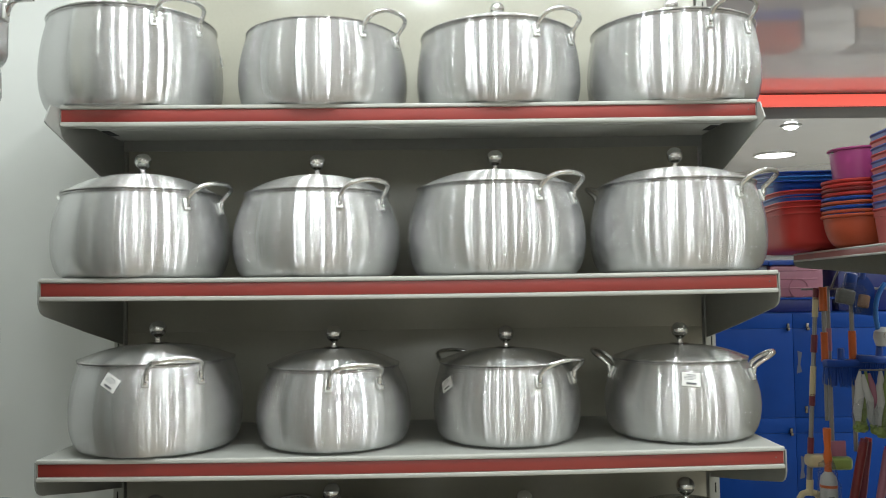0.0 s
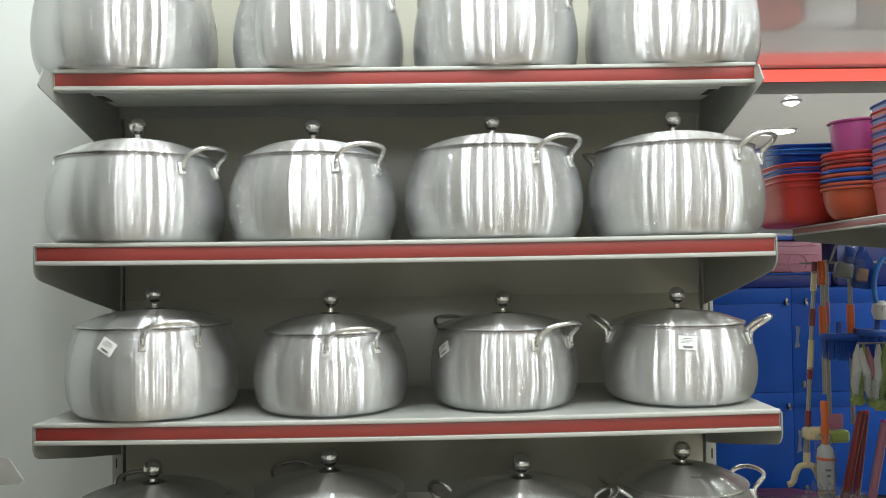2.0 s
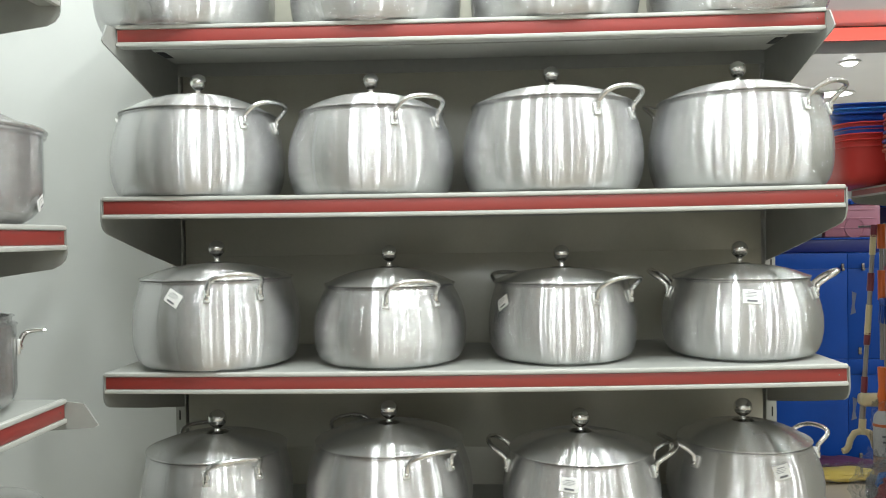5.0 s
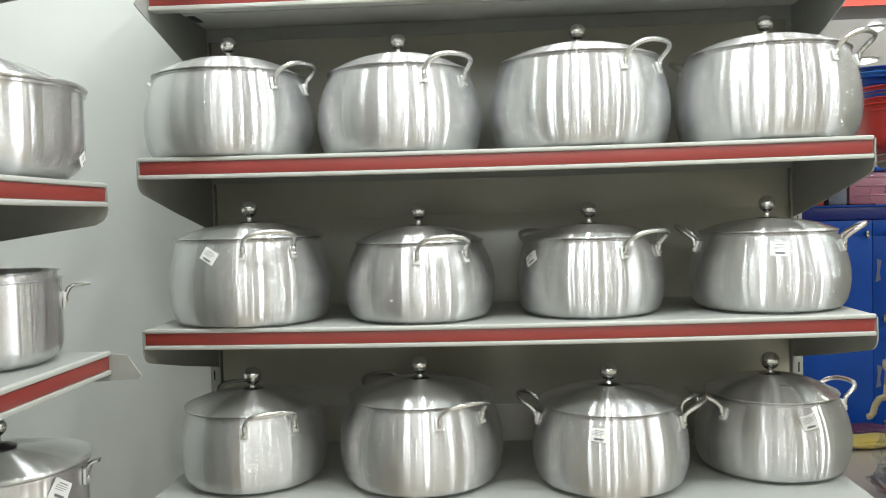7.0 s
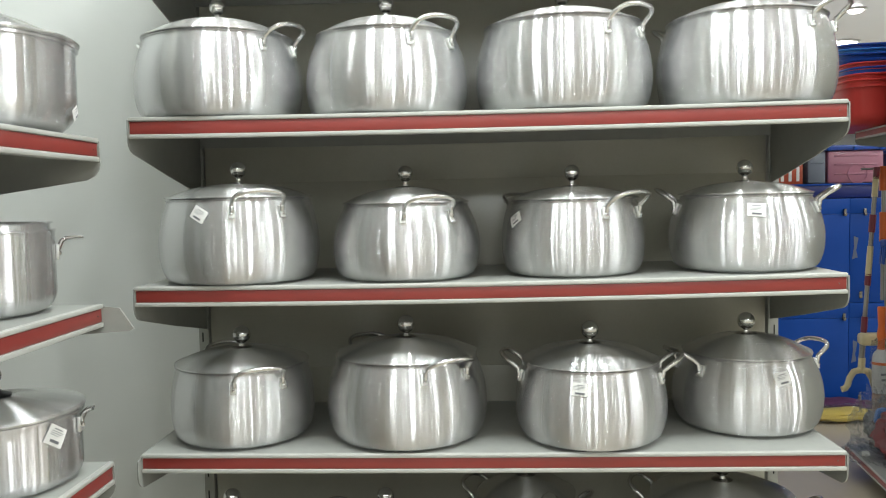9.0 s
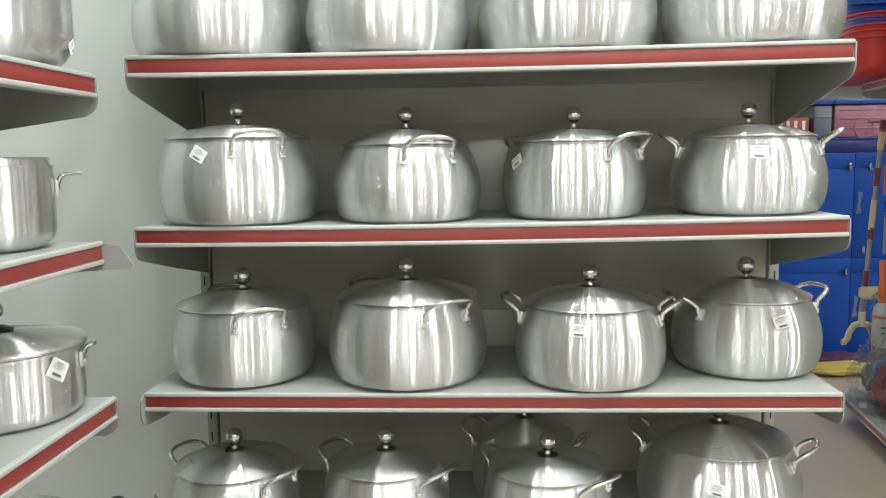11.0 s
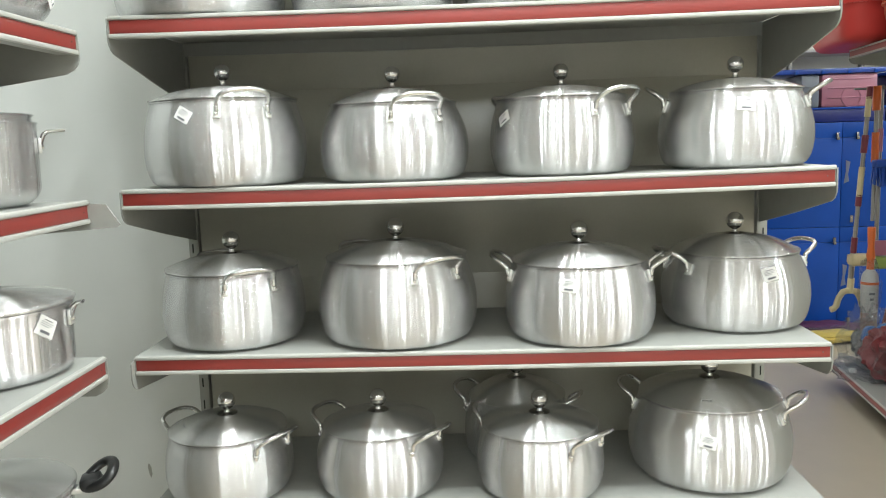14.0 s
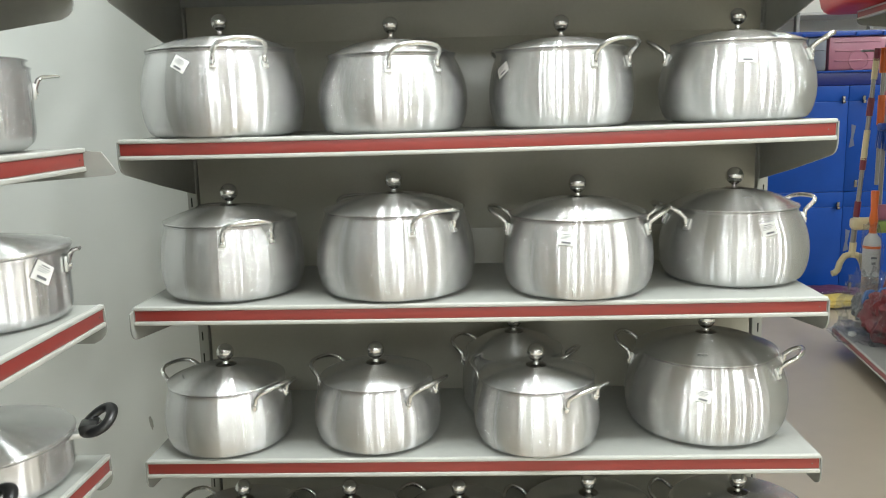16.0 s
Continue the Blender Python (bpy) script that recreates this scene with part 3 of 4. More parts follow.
base_label = "round-bellied spun aluminium cooking pot with domed lid"
A, B, C, D, E_, F = (SURF[k] for k in "ABCDEF")
POTS = [
    # x, y, z, R, rim ratio, h, knob, phi, stickers
    (-0.5194, 0.190, A, 0.1620, 0.909, 0.1693, 0.2110, 48, [(98, 0.115, 0.022, 0.02, 4)]),
    (-0.1646, 0.190, A, 0.1564, 0.895, 0.1498, 0.0, 51, []),
    (0.1628, 0.190, A, 0.1530, 0.925, 0.1445, 0.2034, 39, []),
    (0.4913, 0.190, A, 0.1580, 0.932, 0.1517, 0.2062, 24, []),
    (-0.4798, 0.130, B, 0.1504, 0.880, 0.1471, 0.2090, 66, []),
    (-0.1705, 0.140, B, 0.1487, 0.848, 0.1472, 0.2074, 41, []),
    (0.1517, 0.150, B, 0.1604, 0.876, 0.1563, 0.2141, 40, []),
    (0.4785, 0.145, B, 0.1547, 0.876, 0.1566, 0.2130, 45, []),
    (-0.4484, 0.1195, C - 0.0067, 0.1446, 0.888, 0.1496, 0.2005, 29, [(-13, 0.1245, 0.029, 0.022, -28)]),
    (-0.1415, 0.1332, C - 0.0055, 0.1357, 0.830, 0.1349, 0.1885, 23, []),
    (0.1658, 0.1486, C - 0.0044, 0.1316, 0.890, 0.1348, 0.1825, 40, [(-58, 0.103, 0.028, 0.02, 32)]),
    (0.4810, 0.1510, C - 0.0032, 0.1356, 0.835, 0.1340, 0.1815, 72, [(-9, 0.109, 0.03, 0.022, -4)]),
    (-0.4563, 0.1294, D + 0.0011, 0.1317, 0.905, 0.1368, 0.1870, 29, []),
    (-0.1461, 0.1293, D + 0.0004, 0.1479, 0.860, 0.1508, 0.2039, 35.5, []),
    (0.1910, 0.1120, D - 0.0005, 0.1368, 0.881, 0.1387, 0.1921, 81, [(-15, 0.112, 0.03, 0.021, -4)]),
    (0.4958, 0.1878, D - 0.0012, 0.1363, 0.830, 0.1362, 0.1924, 104, [(11, 0.109, 0.03, 0.022, 10)]),
    (-0.4754, 0.0960, E_, 0.1182, 0.889, 0.1199, 0.1707, 63, []),
    (-0.1898, 0.1050, E_, 0.1201, 0.850, 0.1199, 0.1680, 59, []),
    (0.1115, 0.0850, E_, 0.1171, 0.889, 0.1207, 0.1647, 46, []),
    (0.4411, 0.1539, E_, 0.1510, 0.846, 0.1485, 0.2035, 66, [(-16, 0.103, 0.028, 0.022, -10)]),
    (0.078, 0.245, E_, 0.108, 0.88, 0.125, 0.185, 65, []),
    (-0.470, 0.130, F, 0.118, 0.88, 0.105, 0.153, 67, []),
    (-0.256, 0.130, F, 0.112, 0.88, 0.105, 0.152, 70, []),
    (-0.039, 0.130, F, 0.112, 0.88, 0.105, 0.151, 61, []),
    (0.215, 0.130, F, 0.140, 0.88, 0.110, 0.162, 76, []),
    (0.504, 0.130, F, 0.142, 0.88, 0.110, 0.162, 65, []),
]
for x, y, z, R, ratio, h, kh, phi, st in POTS:
    lb = base_label + (" and sticker" if st else "") if kh else "round-bellied spun aluminium cooking pot without a lid"
    level = min(SURF, key=lambda k: abs(SURF[k] - z))
    pot(x, y, z - SAG[level] * (1 - (x / 0.6) ** 2), R, h, kh, phi, lb, lid=bool(kh), r_ratio=ratio, plate=not (z < 0.6 and R < 0.125), stickers=st, knob=(0.0165, 0.0075) if z < 0.9 else (0.0148, 0.0105), mark={0.4958: (3, 0.62), 0.4411: (-18, 0.80), -0.4754: (-62, 0.76)}.get(x))


# ---------------------------------------------------------------- side rack with straight pots
SIDE_X, SIDE_Y = -0.565, -0.80
shelf_frame(pose(SIDE_X - 0.40, SIDE_Y, 0, 0, 0, 90), 1.2, 2.12, "cream steel shop shelving frame along the side wall")
lab = "cream steel side shelf with a red price strip"
SIDE = dict(a=1.686, b=1.3465, c=1.104, d=0.873, e=0.629)
for k, tip, drop, out, end in (("a", 0, 0.11, 0, 0), ("b", 0, 0.11, 0, 0.004), ("c", 0.045, 0.06, -0.003, 0), ("d", 0, 0.055, 0.010, -0.016), ("e", 0, 0.055, -0.012, 0)):
    shelf(pose(SIDE_X + out, SIDE_Y + end, SIDE[k], 0, 0, 90), 1.2, 0.40 + out, 0, tip, lab, drop, "side shelves", face=0.032)


def straight_body(R, h, corner, lip=0.004, neck=0.0):
    """A straight-sided pot with a rounded bottom; neck: a narrower ring above a step."""
    prof = [(0, 0), (R - corner, 0.0)]
    for k in range(1, 9):
        a = k / 8 * math.pi / 2
        prof.append((R - corner + corner * math.sin(a), corner - corner * math.cos(a)))
    if neck:
        prof += [(R, h - neck - 0.003), (R + 0.002, h - neck - 0.0015), (R + 0.001, h - neck), (R * 0.95, h - neck + 0.001), (R * 0.95, h - 0.003), (R * 0.95 + lip, h - 0.0015), (R * 0.95 + lip * 0.4, h)]
        Ri = R * 0.95 - 0.003
    else:
        prof += [(R, h * 0.7), (R, h - 0.005), (R + lip, h - 0.004), (R + lip, h - 0.001), (R + lip * 0.4, h)]
        Ri = R - 0.003
    prof += [(Ri, h - 0.001), (Ri, corner), (Ri - corner * 0.5, 0.006), (0, 0.005)]
    return lathe(prof, 96)


def strap_handle(parent, R, z, ang, n=0.034):
    """A short riveted strap that stands out level from the pot."""
    bm = tube([(0, -R - 0.002, z - 0.014), (0, -R - 0.005, z - 0.004), (0, -R - 0.008, z + 0.003), (0, -R - 0.013, z + 0.007), (0, -R - 0.013 - n * 0.5, z + 0.0085), (0, -R - 0.010 - n, z + 0.0085)], 0.0034, 12, taper=[1.0, 1.1, 1.1, 1.05, 1.0, 0.85], flat=1.0)
    bmesh.ops.scale(bm, vec=(2.6, 1, 1), verts=bm.verts)
    hd = part("handle", bm, CHROME, parent, "short cast metal handle", at=pose(0, 0, 0, 0, 0, ang))
    part("handle_foot", block((0.020, 0.005, 0.022), (0, -R - 0.0022, z - 0.012), 0.002), CAST, hd)
    part("rivet", lathe([(0, 0.004), (0.003, 0.003), (0.004, 0), (0, 0)], 12), CHROME, hd, at=pose(0, -R - 0.004, z - 0.014, 90, 0, 0))


def straight_pot(x, y, z, R, h, label, lid="", corner=0.022, neck=0.0, handles=(), black=(), stick=()):
    p = thing("straight_pot", pose(x, y, z), label, "pot", "straight aluminium pots")
    part("body", straight_body(R, h, corner, neck=neck), ALU_BRIGHT, p)
    if lid:
        hl = {"dome": 0.021, "flat": 0.046, "wide": 0.027}[lid]
        prof = [(R - 0.004, -0.003), (R + 0.005, 0.0005), (R + 0.006, 0.003), (R + 0.003, 0.006), (R * 0.94, 0.0065), (R * 0.90, 0.008)]
        for k in range(1, 12):
            u = 0.90 * (1 - k / 11)
            prof.append((R * u, 0.008 + (hl - 0.008) * (1 - (u / 0.90) ** 2.0)))
        ld = part("lid", lathe(prof, 96), ALU_LID, p, "aluminium lid with a rolled rim", at=pose(0, 0, h + 0.0006))
        part("knob_washer", lathe([(0, 0), (0.024, -0.001), (0.024, 0.003), (0.012, 0.008), (0, 0.009)], 32), BLACK, ld, "black knob base", at=pose(0, 0, hl - 0.001))
        part("knob", knob_mesh(0.013), CHROME, ld, at=pose(0, 0, hl + 0.006))
    for a in handles:
        strap_handle(p, R, h - (0.031 if neck else 0.010 if lid else 0.026), a, 0.010 if lid else 0.026)
    for a in black:
        arm = part("handle", block((0.022, 0.034, 0.009), (0, -R - 0.006, h - 0.008), 0.003), CAST, p, "steel arm with a black loop grip", at=pose(0, 0, 0, 0, 0, a))
        loop = []
        for k in range(32):
            t = 2 * math.pi * k / 32
            u = 0.5 - 0.5 * math.cos(t)                  # 0 at the arm, 1 at the far end
            wx = 0.020 * math.sin(t) * (0.75 + 0.40 * u)
            loop.append((wx, -R - 0.017 - 0.041 * u, h - 0.001 + 0.020 * u + 0.45 * wx))
        bm = tube(loop + loop[:2], 0.0085, 12, flat=0.75)
        block((0.036, 0.030, 0.020), (0, -R - 0.026, h + 0.001), 0.007, bm)
        part("grip", bm, BLACK, arm, "black plastic loop grip")
    for k, st in enumerate(stick):
        sticker(p, R, R * 0.9999, h, *st, seed=20 + k)
    return p


straight_pot(-0.66, -0.26, SIDE["a"], 0.125, 0.105, "straight aluminium pot with short cast handles", handles=(100, 280))
straight_pot(-0.70, -0.30, SIDE["b"], 0.146, 0.122, "wide aluminium pot with rounded base and rolled-rim lid", "flat", corner=0.045, stick=[(102, 0.030, 0.026, 0.016, 25)])
straight_pot(-0.696, -0.30, SIDE["c"], 0.105, 0.125, "straight aluminium pot with a stepped open rim", neck=0.011, corner=0.03, handles=(118, 298))
straight_pot(-0.676, -0.30, SIDE["d"], 0.111, 0.098, "shallow aluminium pot with a lid and price sticker", "dome", corner=0.020, handles=(100, 280), stick=[(71, 0.074, 0.031, 0.026, -33)])
straight_pot(-0.714, -0.30, SIDE["e"], 0.124, 0.067, "aluminium pan with a wide lid and black loop grips", "wide", corner=0.020, black=(108, 288))
straight_pot(-0.716, -0.566, SIDE["e"], 0.124, 0.067, "aluminium pan with a wide lid and black loop grips", "wide", corner=0.020, black=(108, 288))

# small dark chip on the wall beside the rack
tagged(part("wall_chip", slab([(0.001, -0.018), (0.004, -0.009), (0.003, 0.006), (-0.002, 0.017), (-0.005, 0.012), (-0.003, -0.004)], 0.003, "y"), POST, at=pose(-0.766, 0.409, 0.438)), "small grey chip mark stuck on the wall", "mark")

# ---------------------------------------------------------------- goods beyond the end of the rack
AISLE = -97.3
AX, AY = 0.127, 0.992
gx, gy = 1.62, 2.30


def along(d, inn, z):
    """A place on the aisle rack: d metres from its far end, inn metres in from its front."""
    return (gx - AX * d + AY * inn, gy - AY * d - AX * inn, z)


cx, cy, _ = along(1.2, 0, 0)
shelf(pose(cx, cy, 0.115, 0, 0, AISLE), 2.4, 0.45, 0, 0, "low grey shop shelf with a red price strip", 0.10, "aisle shelves")
ux, uy, _ = along(1.17, 0.04, 0)
shelf(pose(ux, uy, 1.505, 0, 0, AISLE), 2.4, 0.41, 0, 0, "grey steel top shelf holding plastic tubs", 0.10, "aisle shelves")
px_, py_, _ = along(1.2, 0.45, 0)
shelf_frame(pose(px_, py_, 0, 0, 0, AISLE), 2.4, 2.05, "grey steel aisle rack with slotted posts")


def tub_mesh(R, h, taper=0.78, lip=0.012, foot=0.008):
    prof = [(0, 0)] + [(R * taper - foot * (1 - math.sin(a)), foot * (1 - math.cos(a))) for a in (0, 0.4, 0.8, 1.2, math.pi / 2)] + [(R * 0.985, h - 0.016), (R * 0.99, h - 0.010), (R + lip, h - 0.008), (R + lip + 0.002, h - 0.004), (R + lip, h), (R - 0.002, h),
            (R * 0.985 - 0.003, h - 0.014), (R * taper - 0.003, foot + 0.003), (R * taper - foot * 0.5, foot * 0.35 + 0.003), (0, 0.004)]
    return lathe(prof, 48)


def basin(x, y, z, R, h, mat, label, taper=0.8, turn=0.0, long=1.0, dip=0.0, lip=0.005, foot=0.008):
    """A squarish basin with rounded corners and a turned-out rim."""
    t = thing("plastic_basin", pose(x, y, z, 0, dip, turn), label, "basin", "plastic basins")
    for nm, bm in (("body", tub_mesh(R, h, taper, lip, foot)), ("rim_band", lathe([(R * 0.975, h - 0.030), (R * 0.99, h - 0.030), (R * 0.995, h - 0.022), (R * 0.98, h - 0.022)], 48, close=True))):
        for v in bm.verts:
            a = math.atan2(v.co.y, v.co.x)
            k = 1 / (abs(math.cos(a)) ** 5 + abs(math.sin(a)) ** 5) ** (1 / 5)
            v.co.x, v.co.y = v.co.x * k * long, v.co.y * k * 0.8
        part(nm, bm, mat, t)
    return t


def bowl(x, y, z, R, h, mat, label):
    """A deep round bowl with curved sides, a small foot and a rolled rim."""
    t = thing("plastic_bowl", pose(x, y, z), label, "bowl", "plastic bowls")
    prof = [(0, 0.004), (R * 0.50, 0.004), (R * 0.52, 0), (R * 0.56, 0.002)]
    for k in range(1, 11):
        a = k / 10 * math.pi / 2
        prof.append((R * (0.56 + 0.42 * math.sin(a) ** 0.75), 0.003 + (h - 0.012) * (1 - math.cos(a)) ** 0.8))
    wall = [(q - 0.003, w + 0.003) for q, w in prof[:3:-1]]
    part("body", lathe(prof + [(R * 0.98, h - 0.003)] + wall + [(0, 0.008)], 48), mat, t)
    part("rim", lathe([(R * 0.965, h - 0.004), (R * 0.98, h - 0.012), (R * 1.045, h - 0.009), (R * 1.055, h - 0.003), (R * 1.03, h + 0.001), (R * 0.98, h)], 48, close=True), mat, t)
    return t


def basin_stack(x, y, z, R, h, step, mats, labels, taper=0.80, turn=0.0, seed=1, long=1.0, dip=0.0, lip=0.005, foot=0.008, loose=1.0):
    rnd = random.Random(seed)
    for k, (mt, lb) in enumerate(zip(mats, labels)):
        basin(x + rnd.uniform(-1, 1) * 0.004 * loose, y + rnd.uniform(-1, 1) * 0.004 * loose, z + step * k, R, h, mt, lb, taper, turn + rnd.uniform(-1.2, 1.2) * loose, long, dip + rnd.uniform(-0.6, 0.6) * loose, lip, foot)


sx_, sy_, _ = along(0.03, 0.045, 0)
red_b, blue_b = "oblong red plastic basin nested in a stack", "oblong blue plastic basin nested in a stack"
basin_stack(sx_, sy_, 1.507, 0.205, 0.180, 0.024, [TUB_RED, TUB_RED, BLUE, TUB_RED], [red_b, red_b, blue_b, red_b], 0.84, AISLE, seed=2, long=1.55, lip=0.003, foot=0.05)
basin_stack(sx_ - 0.01, sy_ + 0.04, 1.748, 0.175, 0.085, 0.017, [BLUE, BLUE_SKY, BLUE], ["shallow blue plastic tray nested in a stack"] * 3, 0.93, AISLE, seed=5, long=1.40, dip=5.5)
sx_, sy_, _ = along(0.50, 0.13, 0)
for k, (mt, lb) in enumerate(((TUB_ORANGE, "orange-red"), (TUB_ORANGE, "orange-red"), (BLUE, "blue"), (TUB_ORANGE, "orange-red"), (BLUE, "blue"), (TUB_RED, "red"), (DARK_RED, "dark red"), (TUB_RED, "red"), (TUB_RED, "red"))):
    bowl(sx_ + 0.003 * (k % 2), sy_, 1.507 + 0.0165 * k, 0.135 - 0.004 * (k > 3), 0.125, mt, "round " + lb + " plastic bowl nested in a stack")
bk = thing("bucket", pose(sx_ + 0.01, sy_ + 0.02, 1.507 + 0.1320 + 0.127), "magenta plastic bucket standing on stacked tubs", "bucket")
part("body", tub_mesh(0.105, 0.125, 0.90, 0.005), MAGENTA, bk)
part("bail", tube(arc_points((-0.107, 0, 0.114), (0, -0.14, 0.03), (0.107, 0, 0.114), 18), 0.003, 8), WHITE, bk, "white wire bail")
sx_, sy_, _ = along(0.84, 0.22, 0)
basin_stack(sx_, sy_, 1.507, 0.150, 0.125, 0.024, [TUB_RED, BLUE] * 6, [red_b, blue_b] * 6, 0.91, -7, seed=4, lip=0.001, loose=0.15)

# blue chests
def trunk(x, y, z, w, d, h, latch_side, torn):
    t = thing("storage_chest", pose(x, y, z), "large blue plastic storage chest with metal latches", "chest", "blue chests")
    part("body", block((w + 0.0135, d, h * 0.8540), (0, d / 2, h * 0.4270), 0.003, seg=2), BLUE_TRUNK, t)
    ld = part("lid", block((w + 0.0135, d + 0.002, h * 0.1455), (0, d / 2, h * 0.92725), 0.003, seg=2), BLUE_TRUNK, t)
    for k in latch_side:
        la = part("latch", block((0.016, 0.010, 0.042), (k * w, -0.010, h * 0.87), 0.003), DARK_CHROME, t, "small metal latch")
        part("catch", block((0.016, 0.008, 0.016), (k * w, -0.018, h * 0.85), 0.002), DARK_CHROME, la)
    part("hinge_plate", block((0.018, 0.006, 0.040), (-0.43 * w, -0.003, 0.045), 0.002), DARK_CHROME, t, "small metal plate")
    if torn:
        part("sticker", slab([(0, 0), (0.030, 0.01), (0.022, 0.05), (0.034, 0.12), (0.008, 0.13), (0.010, 0.07)], 0.001, "y"), TORN, t, "torn whitish sticker", at=pose(-0.492 * w, -0.002, h * 0.42))


for x, sides in ((1.675, (0.47, -0.4)), (2.49, (-0.41,)), (3.305, (-0.4, 0.4))):
    for z in (0.02, 0.612):
        trunk(x, 3.32, z, 0.80, 0.55, 0.590, sides, 2 < x < 3)
pk = thing("drawer_box", pose(2.195, 3.50, 1.290), "pink translucent plastic drawer box with ribbed front", "box")
part("body", block((0.32, 0.34, 0.19), (0, 0.17, 0.095), 0.012), PINK, pk)
for k in (0.055, 0.11, 0.16):
    part("front_rib", block((0.25, 0.008, 0.008), (0, -0.002, k), 0.002), PINK, pk)
part("front_emblem", lathe([(0.052, 0.0), (0.058, 0.0), (0.058, 0.004), (0.052, 0.004)], 32, close=True), PINK, pk, at=pose(0.01, -0.001, 0.055, 90, 0, 0))
pk = thing("drawer_box", pose(1.972, 3.50, 1.290), "narrow grey translucent plastic drawer box", "box")
part("body", block((0.105, 0.34, 0.19), (0, 0.17, 0.095), 0.012), PALE, pk)
part("front_rib", block((0.08, 0.008, 0.008), (0, -0.002, 0.12), 0.002), PALE, pk)
pk = thing("carton", pose(1.825, 3.52, 1.290), "small red and white printed carton on a storage box", "carton")
part("body", block((0.15, 0.20, 0.12), (0, 0.10, 0.06), 0.004), TUB_ORANGE, pk)
for k in (-0.045, 0.0, 0.045):
    part("print_bar", block((0.018, 0.0015, 0.085), (k, -0.0012, 0.06), 0.0004), PAPER, pk)
pk = thing("box_lid", pose(2.03, 3.48, 1.481), "long blue plastic lid lying on drawer boxes", "lid")
part("board", block((0.74, 0.38, 0.03), (0, 0.19, 0.016), 0.008), BLUE, pk)
for k in range(5):
    part("clip", block((0.02, 0.012, 0.022), (-0.30 + 0.15 * k, -0.004, 0.010), 0.003), BLUE_TRUNK, pk)
pk = thing("storage_box", pose(2.02, 3.47, 1.204), "dark blue translucent plastic storage box under a pink box", "box")
part("body", block((0.74, 0.36, 0.086), (0, 0.18, 0.043), 0.010), NAVY, pk)
part("lid", block((0.76, 0.38, 0.012), (0, 0.18, 0.080), 0.004), BLUE_TRUNK, pk, "blue plastic lid")
pk = thing("storage_box", pose(2.74, 3.50, 1.204), "dark violet plastic storage box on a chest", "box")
part("body", block((0.60, 0.36, 0.26), (0, 0.18, 0.13), 0.014), NAVY, pk)
part("lid", block((0.63, 0.39, 0.02), (0, 0.18, 0.27), 0.006), BLUE_TRUNK, pk, "blue plastic lid")

# far racks behind the chests
fr = thing("wall_unit", pose(2.5, 4.55, 0), "far white wall unit with dark posts and shelves", "wall unit")
part("back", block((2.6, 0.02, 1.72), (0, 0.40, 0.86), 0.002), PAPER, fr)
for k in range(6):
    part("post", block((0.025, 0.05, 1.72), (-1.25 + 0.5 * k, 0.02, 0.86), 0.003), GREYBOARD, fr)
for z in (0.3, 0.75, 1.2, 1.55, 1.71):
    part("board", block((2.6, 0.40, 0.02), (0, 0.20, z), 0.003), WHITE, fr)


# ---------------------------------------------------------------- mops, brushes and gloves
HY = 2.44


def pole(points, mats, r=0.011):
    """A banded broom pole: sections between heights along one line."""
    a, b = Vector(points[0]), Vector(points[1])
    made = []
    for f0, f1, mt, rr in mats:
        p0, p1 = a.lerp(b, f0), a.lerp(b, f1)
        made.append((tube([p0, p0.lerp(p1, 0.02), p0.lerp(p1, 0.98), p1], rr, 14), mt))
    return made


def mop(label, line, bands, extra=()):
    mo = thing("mop", pose(0, 0, 0), label, "mop", "hanging mops")
    for bm, mt in pole(line, bands):
        part("pole_section", bm, mt, mo)
    for nm, bm, mt in extra:
        part(nm, bm, mt, mo)
    return mo


hang = thing("hanging_rail", pose(0, 0, 0), "steel rail on two arms from which mops hang", "rail")
part("bar", tube([(1.76, HY + 0.045, 1.345), (2.30, HY + 0.045, 1.345)], 0.005, 10), GREYBOARD, hang)
for x in (1.90, 2.24):
    part("arm", tube([(x, HY + 0.045, 1.345), (x + 0.01, HY + 0.02, 1.40), (x + 0.02, HY - 0.04, 1.48)], 0.005, 10), GREYBOARD, hang)

uy = [(-0.086, 0.0, -0.122), (-0.072, 0, -0.118), (-0.060, 0, -0.103), (-0.052, 0, -0.070), (-0.033, 0, -0.040), (0, 0, -0.030), (0.033, 0, -0.040), (0.052, 0, -0.070), (0.060, 0, -0.103), (0.072, 0, -0.118), (0.086, 0, -0.122)]
fork = tube([Vector(p) + Vector((1.748, HY, 0.450)) for p in uy], 0.017, 14, flat=0.8)
tube([(1.748, HY, 0.405), (1.752, HY, 0.475)], 0.016, 12, fork)
mop("cream and maroon banded mop pole with a yellow fork", ((1.748, HY, 0.45), (1.809, HY, 1.352)),
    ((0.0, 0.18, METAL_GREY, 0.013), (0.16, 0.24, MAROON, 0.014), (0.22, 0.41, METAL_GREY, 0.010), (0.40, 0.46, MAROON, 0.0135), (0.45, 0.60, CREAM, 0.0135), (0.58, 0.68, METAL_GREY, 0.010), (0.67, 0.76, MAROON, 0.0145), (0.75, 0.86, METAL_GREY, 0.010), (0.85, 0.95, CREAM, 0.0135), (0.94, 1.0, MAROON, 0.0135)),
    (("fork", fork, CREAM),))
mop("grey mop pole with bright orange grips", ((1.845, HY + 0.01, 0.74), (1.845, HY + 0.01, 1.355)),
    ((0.0, 0.46, METAL_GREY, 0.009), (0.44, 0.66, ORANGE, 0.016), (0.65, 0.84, METAL_GREY, 0.009), (0.82, 1.0, ORANGE, 0.018)))
